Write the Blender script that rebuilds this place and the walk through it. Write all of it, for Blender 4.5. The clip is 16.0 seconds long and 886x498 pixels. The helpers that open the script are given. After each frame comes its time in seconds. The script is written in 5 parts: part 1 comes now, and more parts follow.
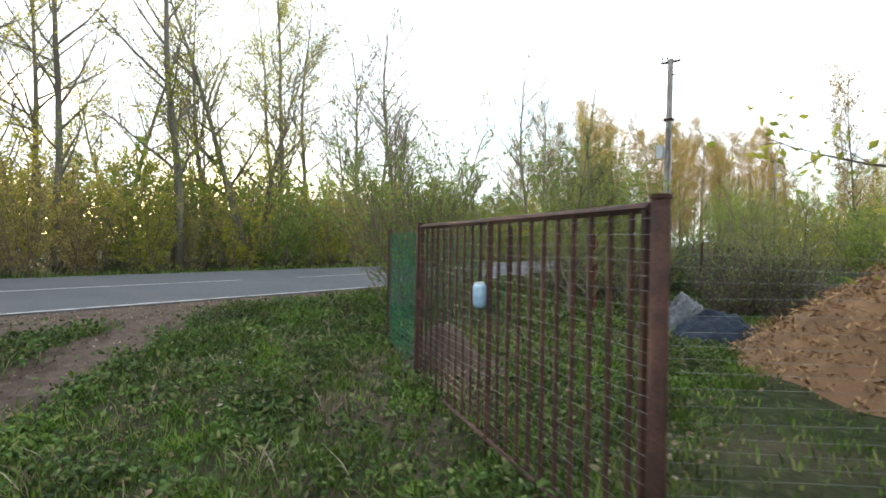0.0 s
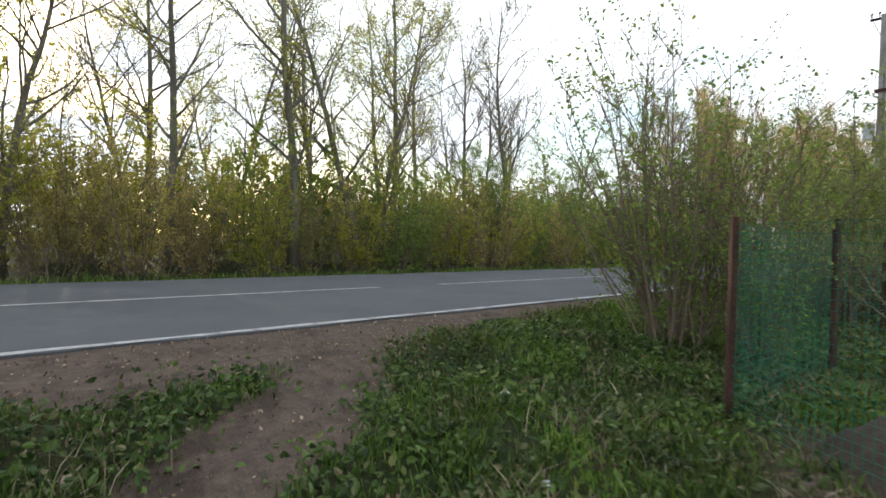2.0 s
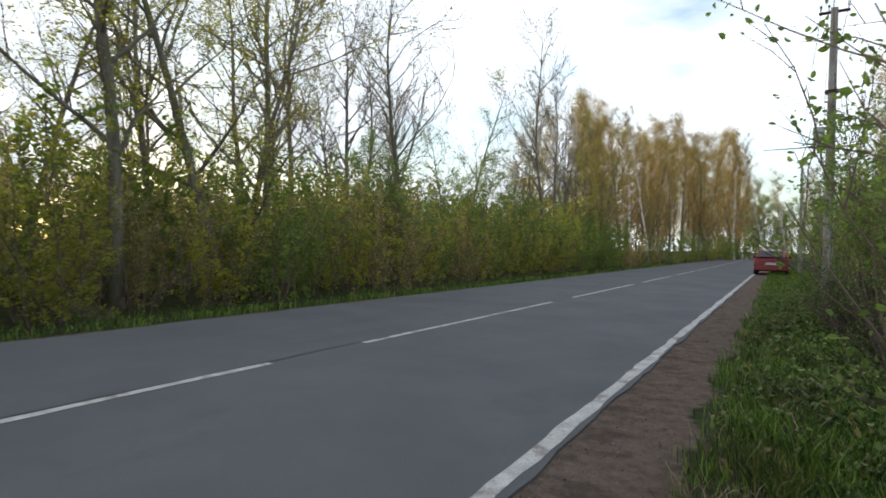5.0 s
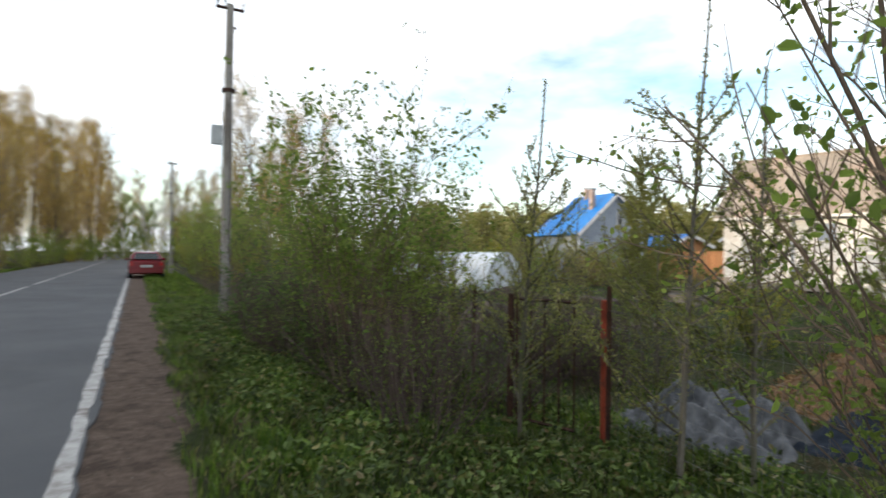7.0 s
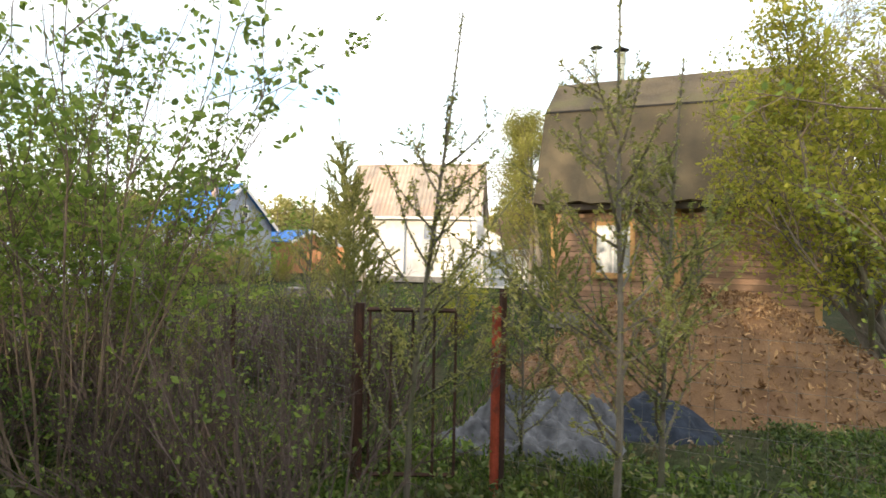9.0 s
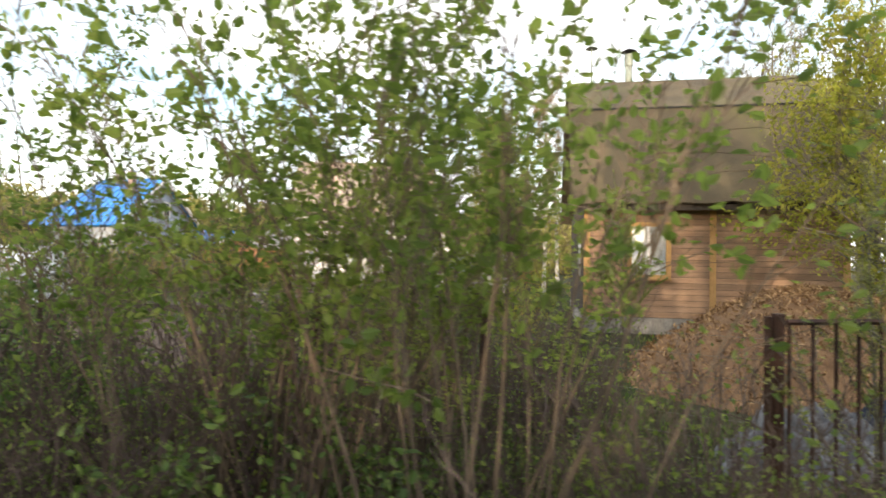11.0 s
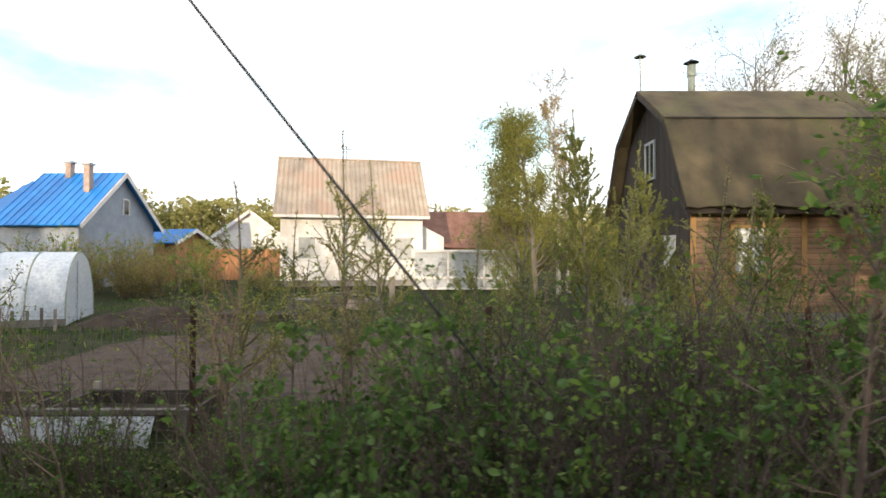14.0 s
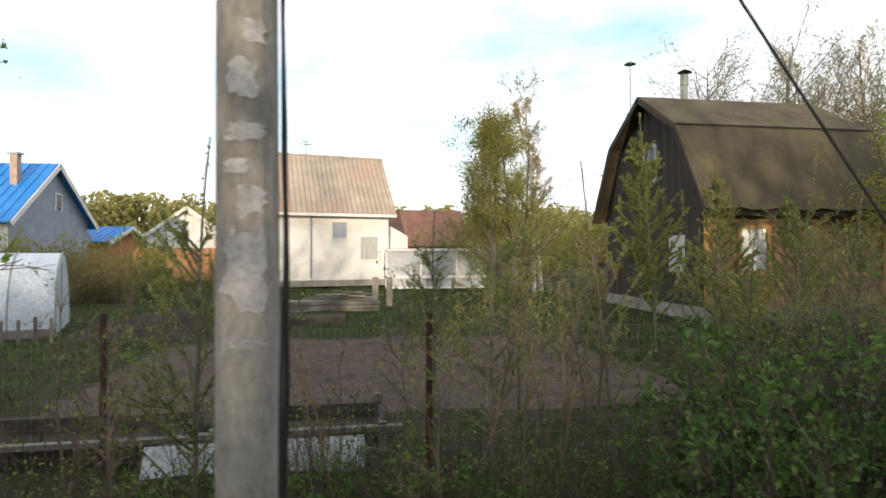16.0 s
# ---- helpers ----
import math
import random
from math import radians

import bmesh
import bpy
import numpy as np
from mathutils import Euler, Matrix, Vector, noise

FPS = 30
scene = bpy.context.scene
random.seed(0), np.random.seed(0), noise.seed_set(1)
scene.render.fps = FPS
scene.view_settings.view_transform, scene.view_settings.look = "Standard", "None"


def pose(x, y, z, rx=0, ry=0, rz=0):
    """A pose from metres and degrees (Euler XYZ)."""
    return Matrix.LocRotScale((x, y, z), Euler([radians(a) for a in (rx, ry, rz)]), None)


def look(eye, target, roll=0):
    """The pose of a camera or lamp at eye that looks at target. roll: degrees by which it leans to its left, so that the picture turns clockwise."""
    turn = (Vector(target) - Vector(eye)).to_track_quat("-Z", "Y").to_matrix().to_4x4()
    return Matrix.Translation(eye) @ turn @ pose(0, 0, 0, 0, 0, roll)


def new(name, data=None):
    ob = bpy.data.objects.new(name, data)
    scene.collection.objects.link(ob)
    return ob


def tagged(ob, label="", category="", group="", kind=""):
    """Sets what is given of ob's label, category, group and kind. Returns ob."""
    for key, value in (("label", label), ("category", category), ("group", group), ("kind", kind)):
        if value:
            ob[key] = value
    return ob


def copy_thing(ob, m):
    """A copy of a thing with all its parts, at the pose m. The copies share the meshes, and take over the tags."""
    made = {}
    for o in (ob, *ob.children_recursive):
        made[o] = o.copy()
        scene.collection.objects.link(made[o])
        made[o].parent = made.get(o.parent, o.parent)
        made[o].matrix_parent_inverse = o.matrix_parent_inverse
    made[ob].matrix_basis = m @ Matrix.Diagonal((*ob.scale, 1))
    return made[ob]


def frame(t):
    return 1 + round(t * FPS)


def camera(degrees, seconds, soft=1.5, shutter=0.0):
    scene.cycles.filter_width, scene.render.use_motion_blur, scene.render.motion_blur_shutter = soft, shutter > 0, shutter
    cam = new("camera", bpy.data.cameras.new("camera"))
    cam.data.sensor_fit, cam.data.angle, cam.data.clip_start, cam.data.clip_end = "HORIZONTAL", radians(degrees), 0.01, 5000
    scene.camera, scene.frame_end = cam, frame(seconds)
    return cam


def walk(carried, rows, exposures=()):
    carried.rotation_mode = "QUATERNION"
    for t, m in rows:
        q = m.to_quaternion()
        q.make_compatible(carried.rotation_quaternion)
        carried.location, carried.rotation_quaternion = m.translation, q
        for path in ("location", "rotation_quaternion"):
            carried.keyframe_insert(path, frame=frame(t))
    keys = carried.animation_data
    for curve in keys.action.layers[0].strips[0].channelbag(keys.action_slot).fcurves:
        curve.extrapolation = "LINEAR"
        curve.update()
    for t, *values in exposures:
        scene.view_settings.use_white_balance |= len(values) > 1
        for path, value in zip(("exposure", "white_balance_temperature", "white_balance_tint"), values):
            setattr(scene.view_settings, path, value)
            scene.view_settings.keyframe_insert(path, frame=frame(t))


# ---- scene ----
cam = camera(77.5, 16.0, soft=1.6, shutter=0.28)
PATH = [
    (0, (8.215, -1.179, 0.934), (6.998, 0.408, 0.914), 0.9),
    (0.5, (7.427, -0.96, 0.914), (6.157, 0.585, 0.899), 1.0),
    (1, (6.565, -0.837, 0.91), (5.202, 0.627, 0.889), 1.2),
    (1.5, (5.813, -0.583, 0.865), (4.398, 0.831, 0.847), 1.2),
    (2, (5.036, -0.344, 0.868), (3.606, 1.055, 0.849), 1.3),
    (2.5, (4.405, -0.009, 0.89), (2.991, 1.405, 0.875), 1.2),
    (3, (3.719, 0.325, 0.94), (2.363, 1.796, 0.924), 1.0),
    (3.2, (3.471, 0.492, 0.96), (2.134, 1.98, 0.948), 1.0),
    (5.3, (1.022, 2.504, 1.338), (0.104, 4.281, 1.326), 1.05),
    (5.5, (0.855, 2.817, 1.342), (0.032, 4.639, 1.33), 1.0),
    (6, (0.604, 3.541, 1.388), (0.045, 5.461, 1.383), 0.8),
    (6.5, (0.528, 4.305, 1.467), (0.837, 6.281, 1.476), 0.8),
    (7, (0.413, 4.927, 1.481), (1.382, 6.677, 1.499), 0.6),
    (7.5, (0.323, 5.569, 1.478), (1.747, 6.973, 1.493), 0.6),
    (8, (0.153, 6.153, 1.503), (1.8, 7.287, 1.514), 1.0),
    (8.2, (0.14, 6.4, 1.5), (1.857, 7.425, 1.509), 1.1),
    (10.3, (0.36, 9.763, 1.33), (2.314, 10.185, 1.374), 1.2),
    (10.5, (0.39, 10.08, 1.32), (2.353, 10.461, 1.362), 1.3),
    (11, (0.332, 10.97, 1.36), (2.3, 11.325, 1.398), 1.0),
    (11.5, (0.2, 11.958, 1.47), (2.167, 12.309, 1.495), 0.4),
    (12, (0.08, 12.909, 1.56), (2.052, 13.241, 1.575), 0.4),
    (12.5, (-0.009, 13.79, 1.545), (1.97, 14.075, 1.563), 0.4),
    (13, (-0.1, 14.656, 1.545), (1.886, 14.894, 1.565), 0.3),
    (13.5, (-0.12, 15.575, 1.562), (1.875, 15.715, 1.579), 0.2),
    (14, (-0.081, 16.437, 1.555), (1.919, 16.436, 1.574), 0.1),
    (14.5, (0.032, 17.3, 1.567), (2.029, 17.197, 1.584), 0.0),
    (15, (0.145, 18.03, 1.575), (2.134, 17.818, 1.596), 0.0),
    (15.5, (0.26, 18.792, 1.595), (2.236, 18.487, 1.615), -0.2),
    (16, (0.32, 19.5, 1.61), (2.295, 19.189, 1.621), -0.1),
]
walk(cam, [(t, look(eye, target, roll)) for t, eye, target, roll in PATH], exposures=[(0, 0.54, 6050, 8), (1.0, 0.22, 6050, 8), (2.0, 0.08, 6050, 8), (3.2, -0.1, 6050, 8), (6.2, -0.3, 5950, 8), (7.5, 0.08, 6350, 10), (8.2, 0.32, 6500, 11), (10.5, 0.65, 6650, 11), (11.4, 0.65, 6630, 11), (12.0, 0.45, 6600, 11), (13.5, 0.1, 6450, 10), (14.5, -0.1, 6300, 10), (16, -0.25, 6250, 9)])

# ---- world, sun ----
SUN_YAW, SUN_UP = 81.0, 8.5
world = bpy.data.worlds.new("world")
scene.world = world
world.use_nodes = True
wn, wl = world.node_tree.nodes, world.node_tree.links
wn.clear()
sky = wn.new("ShaderNodeTexSky")
sky.sky_type, sky.sun_disc = "NISHITA", False
sky.sun_elevation, sky.sun_rotation = radians(SUN_UP), radians(-SUN_YAW)
sky_bg = wn.new("ShaderNodeBackground")
sky_bg.inputs["Strength"].default_value = 0.42
wl.new(sky.outputs[0], sky_bg.inputs["Color"])
cloud_bg = wn.new("ShaderNodeBackground")
cloud_bg.inputs["Color"].default_value = (0.975, 0.985, 1.0, 1)
cloud_bg.inputs["Strength"].default_value = 1.6
coord = wn.new("ShaderNodeTexCoord")
stretch = wn.new("ShaderNodeMapping")
stretch.inputs["Scale"].default_value = (1.0, 1.0, 2.6)
wl.new(coord.outputs["Generated"], stretch.inputs["Vector"])
cloud = wn.new("ShaderNodeTexNoise")
cloud.inputs["Scale"].default_value, cloud.inputs["Detail"].default_value, cloud.inputs["Roughness"].default_value = 2.6, 7, 0.55
wl.new(stretch.outputs[0], cloud.inputs["Vector"])
cover = wn.new("ShaderNodeMapRange")
cover.inputs["From Min"].default_value, cover.inputs["From Max"].default_value = 0.30, 0.52
wl.new(cloud.outputs["Fac"], cover.inputs["Value"])
sky_mix = wn.new("ShaderNodeMixShader")
wl.new(cover.outputs[0], sky_mix.inputs["Fac"])
wl.new(sky_bg.outputs[0], sky_mix.inputs[1])
wl.new(cloud_bg.outputs[0], sky_mix.inputs[2])
world_out = wn.new("ShaderNodeOutputWorld")
wl.new(sky_mix.outputs[0], world_out.inputs["Surface"])

sun_data = bpy.data.lights.new("sun", "SUN")
sun_data.energy, sun_data.angle, sun_data.color = 5.0, radians(0.6), (1.0, 0.80, 0.56)
sun = new("sun", sun_data)
sun.matrix_world = look((-60, 10, 30), (-60 + math.sin(radians(SUN_YAW)) * 10, 10 - math.cos(radians(SUN_YAW)) * 10, 30 - math.tan(radians(SUN_UP)) * 10))


# ---- materials ----
def nodes_of(name):
    m = bpy.data.materials.new(name)
    m.use_nodes = True
    nt = m.node_tree
    nt.nodes.clear()
    out = nt.nodes.new("ShaderNodeOutputMaterial")
    return m, nt, out


def noise_node(nt, scale, detail=4, rough=0.6, vec=None):
    n = nt.nodes.new("ShaderNodeTexNoise")
    n.inputs["Scale"].default_value, n.inputs["Detail"].default_value, n.inputs["Roughness"].default_value = scale, detail, rough
    if vec is not None:
        nt.links.new(vec, n.inputs["Vector"])
    return n


def ramp_node(nt, fac, stops):
    r = nt.nodes.new("ShaderNodeValToRGB")
    while len(r.color_ramp.elements) < len(stops):
        r.color_ramp.elements.new(0.5)
    for e, (p, c) in zip(r.color_ramp.elements, stops):
        e.position, e.color = p, (*c, 1)
    nt.links.new(fac, r.inputs["Fac"])
    return r


def mix_node(nt, fac, a, b, mode="MIX"):
    m = nt.nodes.new("ShaderNodeMix")
    m.data_type, m.blend_type = "RGBA", mode
    for sock, v in ((m.inputs[0], fac), (m.inputs[6], a), (m.inputs[7], b)):
        if isinstance(v, (int, float)):
            sock.default_value = v
        elif isinstance(v, tuple):
            sock.default_value = (*v, 1)
        else:
            nt.links.new(v, sock)
    return m.outputs[2]


def surface(name, dark, light, scale=3.0, fine=40.0, rough=0.85, bump=0.3, metal=0.0, stain=None, stretch=(1, 1, 1), by_object=0.0, spec=0.3):
    """Two scales of variation, fine relief, stains with their own shape."""
    m, nt, out = nodes_of(name)
    geo = nt.nodes.new("ShaderNodeNewGeometry")
    mp = nt.nodes.new("ShaderNodeMapping")
    mp.inputs["Scale"].default_value = stretch
    nt.links.new(geo.outputs["Position"], mp.inputs["Vector"])
    big = noise_node(nt, scale, 5, 0.6, mp.outputs[0])
    small = noise_node(nt, fine, 4, 0.65, mp.outputs[0])
    col = ramp_node(nt, big.outputs["Fac"], [(0.3, dark), (0.7, light)]).outputs[0]
    grain = ramp_node(nt, small.outputs["Fac"], [(0.25, (0.55, 0.55, 0.55)), (0.75, (1.35, 1.35, 1.35))]).outputs[0]
    col = mix_node(nt, 0.7, col, grain, "MULTIPLY")
    if stain:
        third = noise_node(nt, scale * 0.45, 6, 0.7, mp.outputs[0])
        f = ramp_node(nt, third.outputs["Fac"], [(0.52, (0, 0, 0)), (0.62, (1, 1, 1))]).outputs[0]
        col = mix_node(nt, f, col, stain)
    if by_object:
        info = nt.nodes.new("ShaderNodeObjectInfo")
        lo, hi = 1 - by_object, 1 + by_object
        v = ramp_node(nt, info.outputs["Random"], [(0, (lo, lo, lo)), (1, (hi, hi * 0.97, hi * 0.94))]).outputs[0]
        col = mix_node(nt, 1.0, col, v, "MULTIPLY")
    b = nt.nodes.new("ShaderNodeBsdfPrincipled")
    nt.links.new(col, b.inputs["Base Color"])
    b.inputs["Roughness"].default_value, b.inputs["Metallic"].default_value = rough, metal
    b.inputs["Specular IOR Level"].default_value = spec
    if bump:
        bp = nt.nodes.new("ShaderNodeBump")
        bp.inputs["Strength"].default_value, bp.inputs["Distance"].default_value = bump, 0.02
        nt.links.new(small.outputs["Fac"], bp.inputs["Height"])
        nt.links.new(bp.outputs[0], b.inputs["Normal"])
    nt.links.new(b.outputs[0], out.inputs["Surface"])
    return m


def foliage(name, stops, through_light=0.45, rough=0.6, patch=0.0):
    m, nt, out = nodes_of(name)
    geo = nt.nodes.new("ShaderNodeNewGeometry")
    info = nt.nodes.new("ShaderNodeObjectInfo")
    col = ramp_node(nt, geo.outputs["Random Per Island"], stops).outputs[0]
    v = ramp_node(nt, info.outputs["Random"], [(0, (0.75, 0.8, 0.75)), (1, (1.25, 1.15, 1.1))]).outputs[0]
    col = mix_node(nt, 1.0, col, v, "MULTIPLY")
    if patch:
        broad = noise_node(nt, 1.3, 3, 0.6, geo.outputs["Position"])
        tone = ramp_node(nt, broad.outputs["Fac"], [(0.34, (0.62, 0.50, 0.55)), (0.5, (0.9, 0.92, 0.8)), (0.66, (1.25, 1.35, 0.85))]).outputs[0]
        col = mix_node(nt, patch, col, tone, "MULTIPLY")
    d = nt.nodes.new("ShaderNodeBsdfPrincipled")
    d.inputs["Roughness"].default_value, d.inputs["Specular IOR Level"].default_value = rough, 0.25
    tl = nt.nodes.new("ShaderNodeBsdfTranslucent")
    nt.links.new(col, d.inputs["Base Color"])
    warm = mix_node(nt, 1.0, col, (1.15, 1.12, 0.72), "MULTIPLY")
    nt.links.new(warm, tl.inputs["Color"])
    ms = nt.nodes.new("ShaderNodeMixShader")
    ms.inputs["Fac"].default_value = through_light
    nt.links.new(d.outputs[0], ms.inputs[1])
    nt.links.new(tl.outputs[0], ms.inputs[2])
    nt.links.new(ms.outputs[0], out.inputs["Surface"])
    return m


def glassy(name, color=(0.9, 0.95, 1.0), rough=0.05, trans=1.0):
    m, nt, out = nodes_of(name)
    b = nt.nodes.new("ShaderNodeBsdfPrincipled")
    b.inputs["Base Color"].default_value = (*color, 1)
    b.inputs["Roughness"].default_value = rough
    b.inputs["Transmission Weight"].default_value = trans
    nt.links.new(b.outputs[0], out.inputs["Surface"])
    return m


def ground_material():
    """Grass, dead leaves and bare soil by the mask laid on the mesh."""
    m, nt, out = nodes_of("meadow_ground")
    geo = nt.nodes.new("ShaderNodeNewGeometry")
    pos = geo.outputs["Position"]
    soil = nt.nodes.new("ShaderNodeAttribute")
    soil.attribute_name = "soil"
    a, b_, c, d = noise_node(nt, 0.9, 5, 0.6, pos), noise_node(nt, 9, 6, 0.7, pos), noise_node(nt, 70, 4, 0.7, pos), noise_node(nt, 2.3, 5, 0.65, pos)
    grass = ramp_node(nt, b_.outputs["Fac"], [(0.3, (0.013, 0.017, 0.008)), (0.55, (0.035, 0.046, 0.017)), (0.75, (0.10, 0.10, 0.05))]).outputs[0]
    grass = mix_node(nt, ramp_node(nt, a.outputs["Fac"], [(0.45, (0, 0, 0)), (0.7, (0.6, 0.6, 0.6))]).outputs[0], grass, (0.085, 0.068, 0.045))
    earth = ramp_node(nt, b_.outputs["Fac"], [(0.3, (0.068, 0.052, 0.043)), (0.7, (0.155, 0.118, 0.095))]).outputs[0]
    earth = mix_node(nt, ramp_node(nt, d.outputs["Fac"], [(0.5, (0, 0, 0)), (0.62, (0.8, 0.8, 0.8))]).outputs[0], earth, (0.06, 0.045, 0.037))
    wob = nt.nodes.new("ShaderNodeMath")
    wob.operation = "MULTIPLY_ADD"
    nt.links.new(b_.outputs["Fac"], wob.inputs[0])
    wob.inputs[1].default_value = 0.7
    nt.links.new(soil.outputs["Fac"], wob.inputs[2])
    f = ramp_node(nt, wob.outputs[0], [(0.72, (0, 0, 0)), (0.95, (1, 1, 1))]).outputs[0]
    col = mix_node(nt, f, grass, earth)
    grain = ramp_node(nt, c.outputs["Fac"], [(0.25, (0.5, 0.5, 0.5)), (0.75, (1.45, 1.4, 1.35))]).outputs[0]
    col = mix_node(nt, 0.8, col, grain, "MULTIPLY")
    b = nt.nodes.new("ShaderNodeBsdfPrincipled")
    b.inputs["Roughness"].default_value, b.inputs["Specular IOR Level"].default_value = 0.95, 0.1
    nt.links.new(col, b.inputs["Base Color"])
    bp = nt.nodes.new("ShaderNodeBump")
    bp.inputs["Strength"].default_value, bp.inputs["Distance"].default_value = 0.6, 0.04
    nt.links.new(c.outputs["Fac"], bp.inputs["Height"])
    nt.links.new(bp.outputs[0], b.inputs["Normal"])
    nt.links.new(b.outputs[0], out.inputs["Surface"])
    return m


M_GROUND = ground_material()
M_ASPHALT = surface("worn_asphalt", (0.074, 0.077, 0.084), (0.100, 0.102, 0.108), 0.6, 90, 0.9, 0.35, stain=(0.072, 0.074, 0.079), spec=0.25)
M_TAR = surface("tar_seam", (0.02, 0.02, 0.022), (0.04, 0.04, 0.042), 4, 60, 0.7, 0.2)
M_PAINT = surface("worn_road_paint", (0.29, 0.28, 0.27), (0.46, 0.45, 0.435), 5, 60, 0.8, 0.25, stain=(0.17, 0.15, 0.135))
M_BARK = surface("grey_bark", (0.095, 0.083, 0.066), (0.20, 0.18, 0.145), 2.5, 22, 0.95, 0.8, stretch=(1, 1, 0.35), stain=(0.10, 0.11, 0.055))
M_TWIG = surface("brown_twigs", (0.105, 0.08, 0.058), (0.20, 0.155, 0.115), 1.5, 30, 0.9, 0.0, by_object=0.2)
M_BIRCHBARK = surface("white_birch_bark", (0.55, 0.53, 0.5), (0.75, 0.73, 0.7), 2.5, 14, 0.8, 0.3, stretch=(1, 1, 3), stain=(0.07, 0.06, 0.05))
M_LEAF_SPRING = foliage("young_yellow_green_leaves", [(0, (0.18, 0.21, 0.04)), (0.5, (0.30, 0.33, 0.065)), (1, (0.42, 0.40, 0.10))], 0.68)
M_LEAF = foliage("fresh_green_leaves", [(0, (0.10, 0.155, 0.042)), (0.5, (0.175, 0.255, 0.072)), (1, (0.26, 0.34, 0.11))], 0.66)
M_LEAF_HAZE = foliage("budding_birch_leaves", [(0, (0.24, 0.17, 0.075)), (0.5, (0.36, 0.27, 0.11)), (1, (0.46, 0.40, 0.17))], 0.6)
M_LEAF_PALE = foliage("pale_opening_leaves", [(0, (0.20, 0.22, 0.15)), (0.5, (0.30, 0.32, 0.22)), (1, (0.40, 0.41, 0.28))], 0.5)
M_LEAF_LUSH = foliage("lush_green_leaves", [(0, (0.035, 0.075, 0.022)), (0.5, (0.075, 0.145, 0.04)), (1, (0.15, 0.235, 0.07))], 0.45)
M_DARKTWIG = surface("dark_purplish_twigs", (0.06, 0.045, 0.04), (0.13, 0.10, 0.085), 1.5, 30, 0.9, 0.0, by_object=0.2)
M_LEAF_DARK = foliage("deep_green_leaves", [(0, (0.024, 0.048, 0.014)), (0.6, (0.065, 0.12, 0.032)), (1, (0.125, 0.19, 0.05))], 0.4)
M_LEAF_RUST = foliage("reddish_brown_buds", [(0, (0.20, 0.17, 0.085)), (0.5, (0.31, 0.27, 0.12)), (1, (0.40, 0.37, 0.15))], 0.6)
M_NEEDLE = foliage("soft_larch_needles", [(0, (0.15, 0.17, 0.05)), (0.6, (0.25, 0.27, 0.09)), (1, (0.36, 0.35, 0.15))], 0.35)
M_PINE = foliage("yellowish_conifer_needles", [(0, (0.12, 0.145, 0.04)), (0.6, (0.21, 0.23, 0.06)), (1, (0.31, 0.31, 0.10))], 0.35)
M_GRASS = foliage("grass_blades", [(0, (0.022, 0.045, 0.010)), (0.4, (0.075, 0.135, 0.025)), (0.8, (0.15, 0.245, 0.045)), (1, (0.26, 0.26, 0.12))], 0.35, patch=0.9)
M_WEED = foliage("low_weed_leaves", [(0, (0.022, 0.04, 0.014)), (0.45, (0.075, 0.12, 0.038)), (0.85, (0.14, 0.20, 0.07)), (1, (0.22, 0.19, 0.12))], 0.3, patch=0.9)
M_DRYLEAF = foliage("dead_leaves", [(0, (0.10, 0.07, 0.045)), (0.6, (0.20, 0.15, 0.10)), (1, (0.34, 0.29, 0.22))], 0.1, 0.8)
M_STONE = foliage("gravel_stones", [(0, (0.075, 0.058, 0.046)), (0.7, (0.14, 0.115, 0.095)), (1, (0.25, 0.22, 0.195))], 0.02, 0.9)
M_RUST = surface("rusty_brown_steel", (0.036, 0.018, 0.013), (0.078, 0.038, 0.025), 6, 60, 0.85, 0.4, stain=(0.035, 0.02, 0.016))
M_REDPAINT = surface("faded_red_paint", (0.22, 0.035, 0.02), (0.36, 0.07, 0.035), 5, 50, 0.7, 0.3, stain=(0.12, 0.04, 0.03))
M_WIRE = surface("galvanised_wire", (0.13, 0.13, 0.12), (0.24, 0.24, 0.22), 8, 60, 0.6, 0.0, metal=0.2)
M_GREENMESH = surface("green_plastic_mesh", (0.01, 0.12, 0.07), (0.02, 0.2, 0.12), 4, 40, 0.6, 0.0)
M_CONCRETE = surface("weathered_concrete", (0.20, 0.185, 0.165), (0.36, 0.34, 0.31), 2.2, 35, 0.9, 0.45, stretch=(1, 1, 0.5), stain=(0.17, 0.15, 0.13))
M_PAPER = surface("torn_paper_remains", (0.31, 0.305, 0.305), (0.49, 0.485, 0.485), 6, 40, 0.85, 0.2)
M_CABLE = surface("black_cable", (0.02, 0.02, 0.022), (0.035, 0.035, 0.037), 4, 40, 0.6, 0.0)
M_GREYBOX = surface("grey_painted_box", (0.35, 0.37, 0.38), (0.48, 0.5, 0.5), 4, 40, 0.6, 0.1)
# The olive stain carries moss and, in colour, sun patches on the roof.
M_FELT = surface("brown_roofing_felt", (0.066, 0.052, 0.034), (0.135, 0.108, 0.064), 0.9, 50, 0.95, 0.5, stain=(0.105, 0.094, 0.045))
M_BOARD = surface("brown_stained_boards", (0.22, 0.135, 0.085), (0.38, 0.25, 0.165), 1.6, 30, 0.75, 0.35, stretch=(0.3, 0.3, 4), by_object=0.18)
# Board colour lowered for the shaded gable; bargeboards and eaves share it.
M_DARKBOARD = surface("weathered_shade_darkened_boards", (0.035, 0.029, 0.026), (0.07, 0.057, 0.047), 1.6, 30, 0.85, 0.35, stretch=(4, 4, 0.3), by_object=0.18)
M_TRIM = surface("ochre_wooden_trim", (0.38, 0.22, 0.08), (0.52, 0.31, 0.13), 3, 40, 0.7, 0.2)
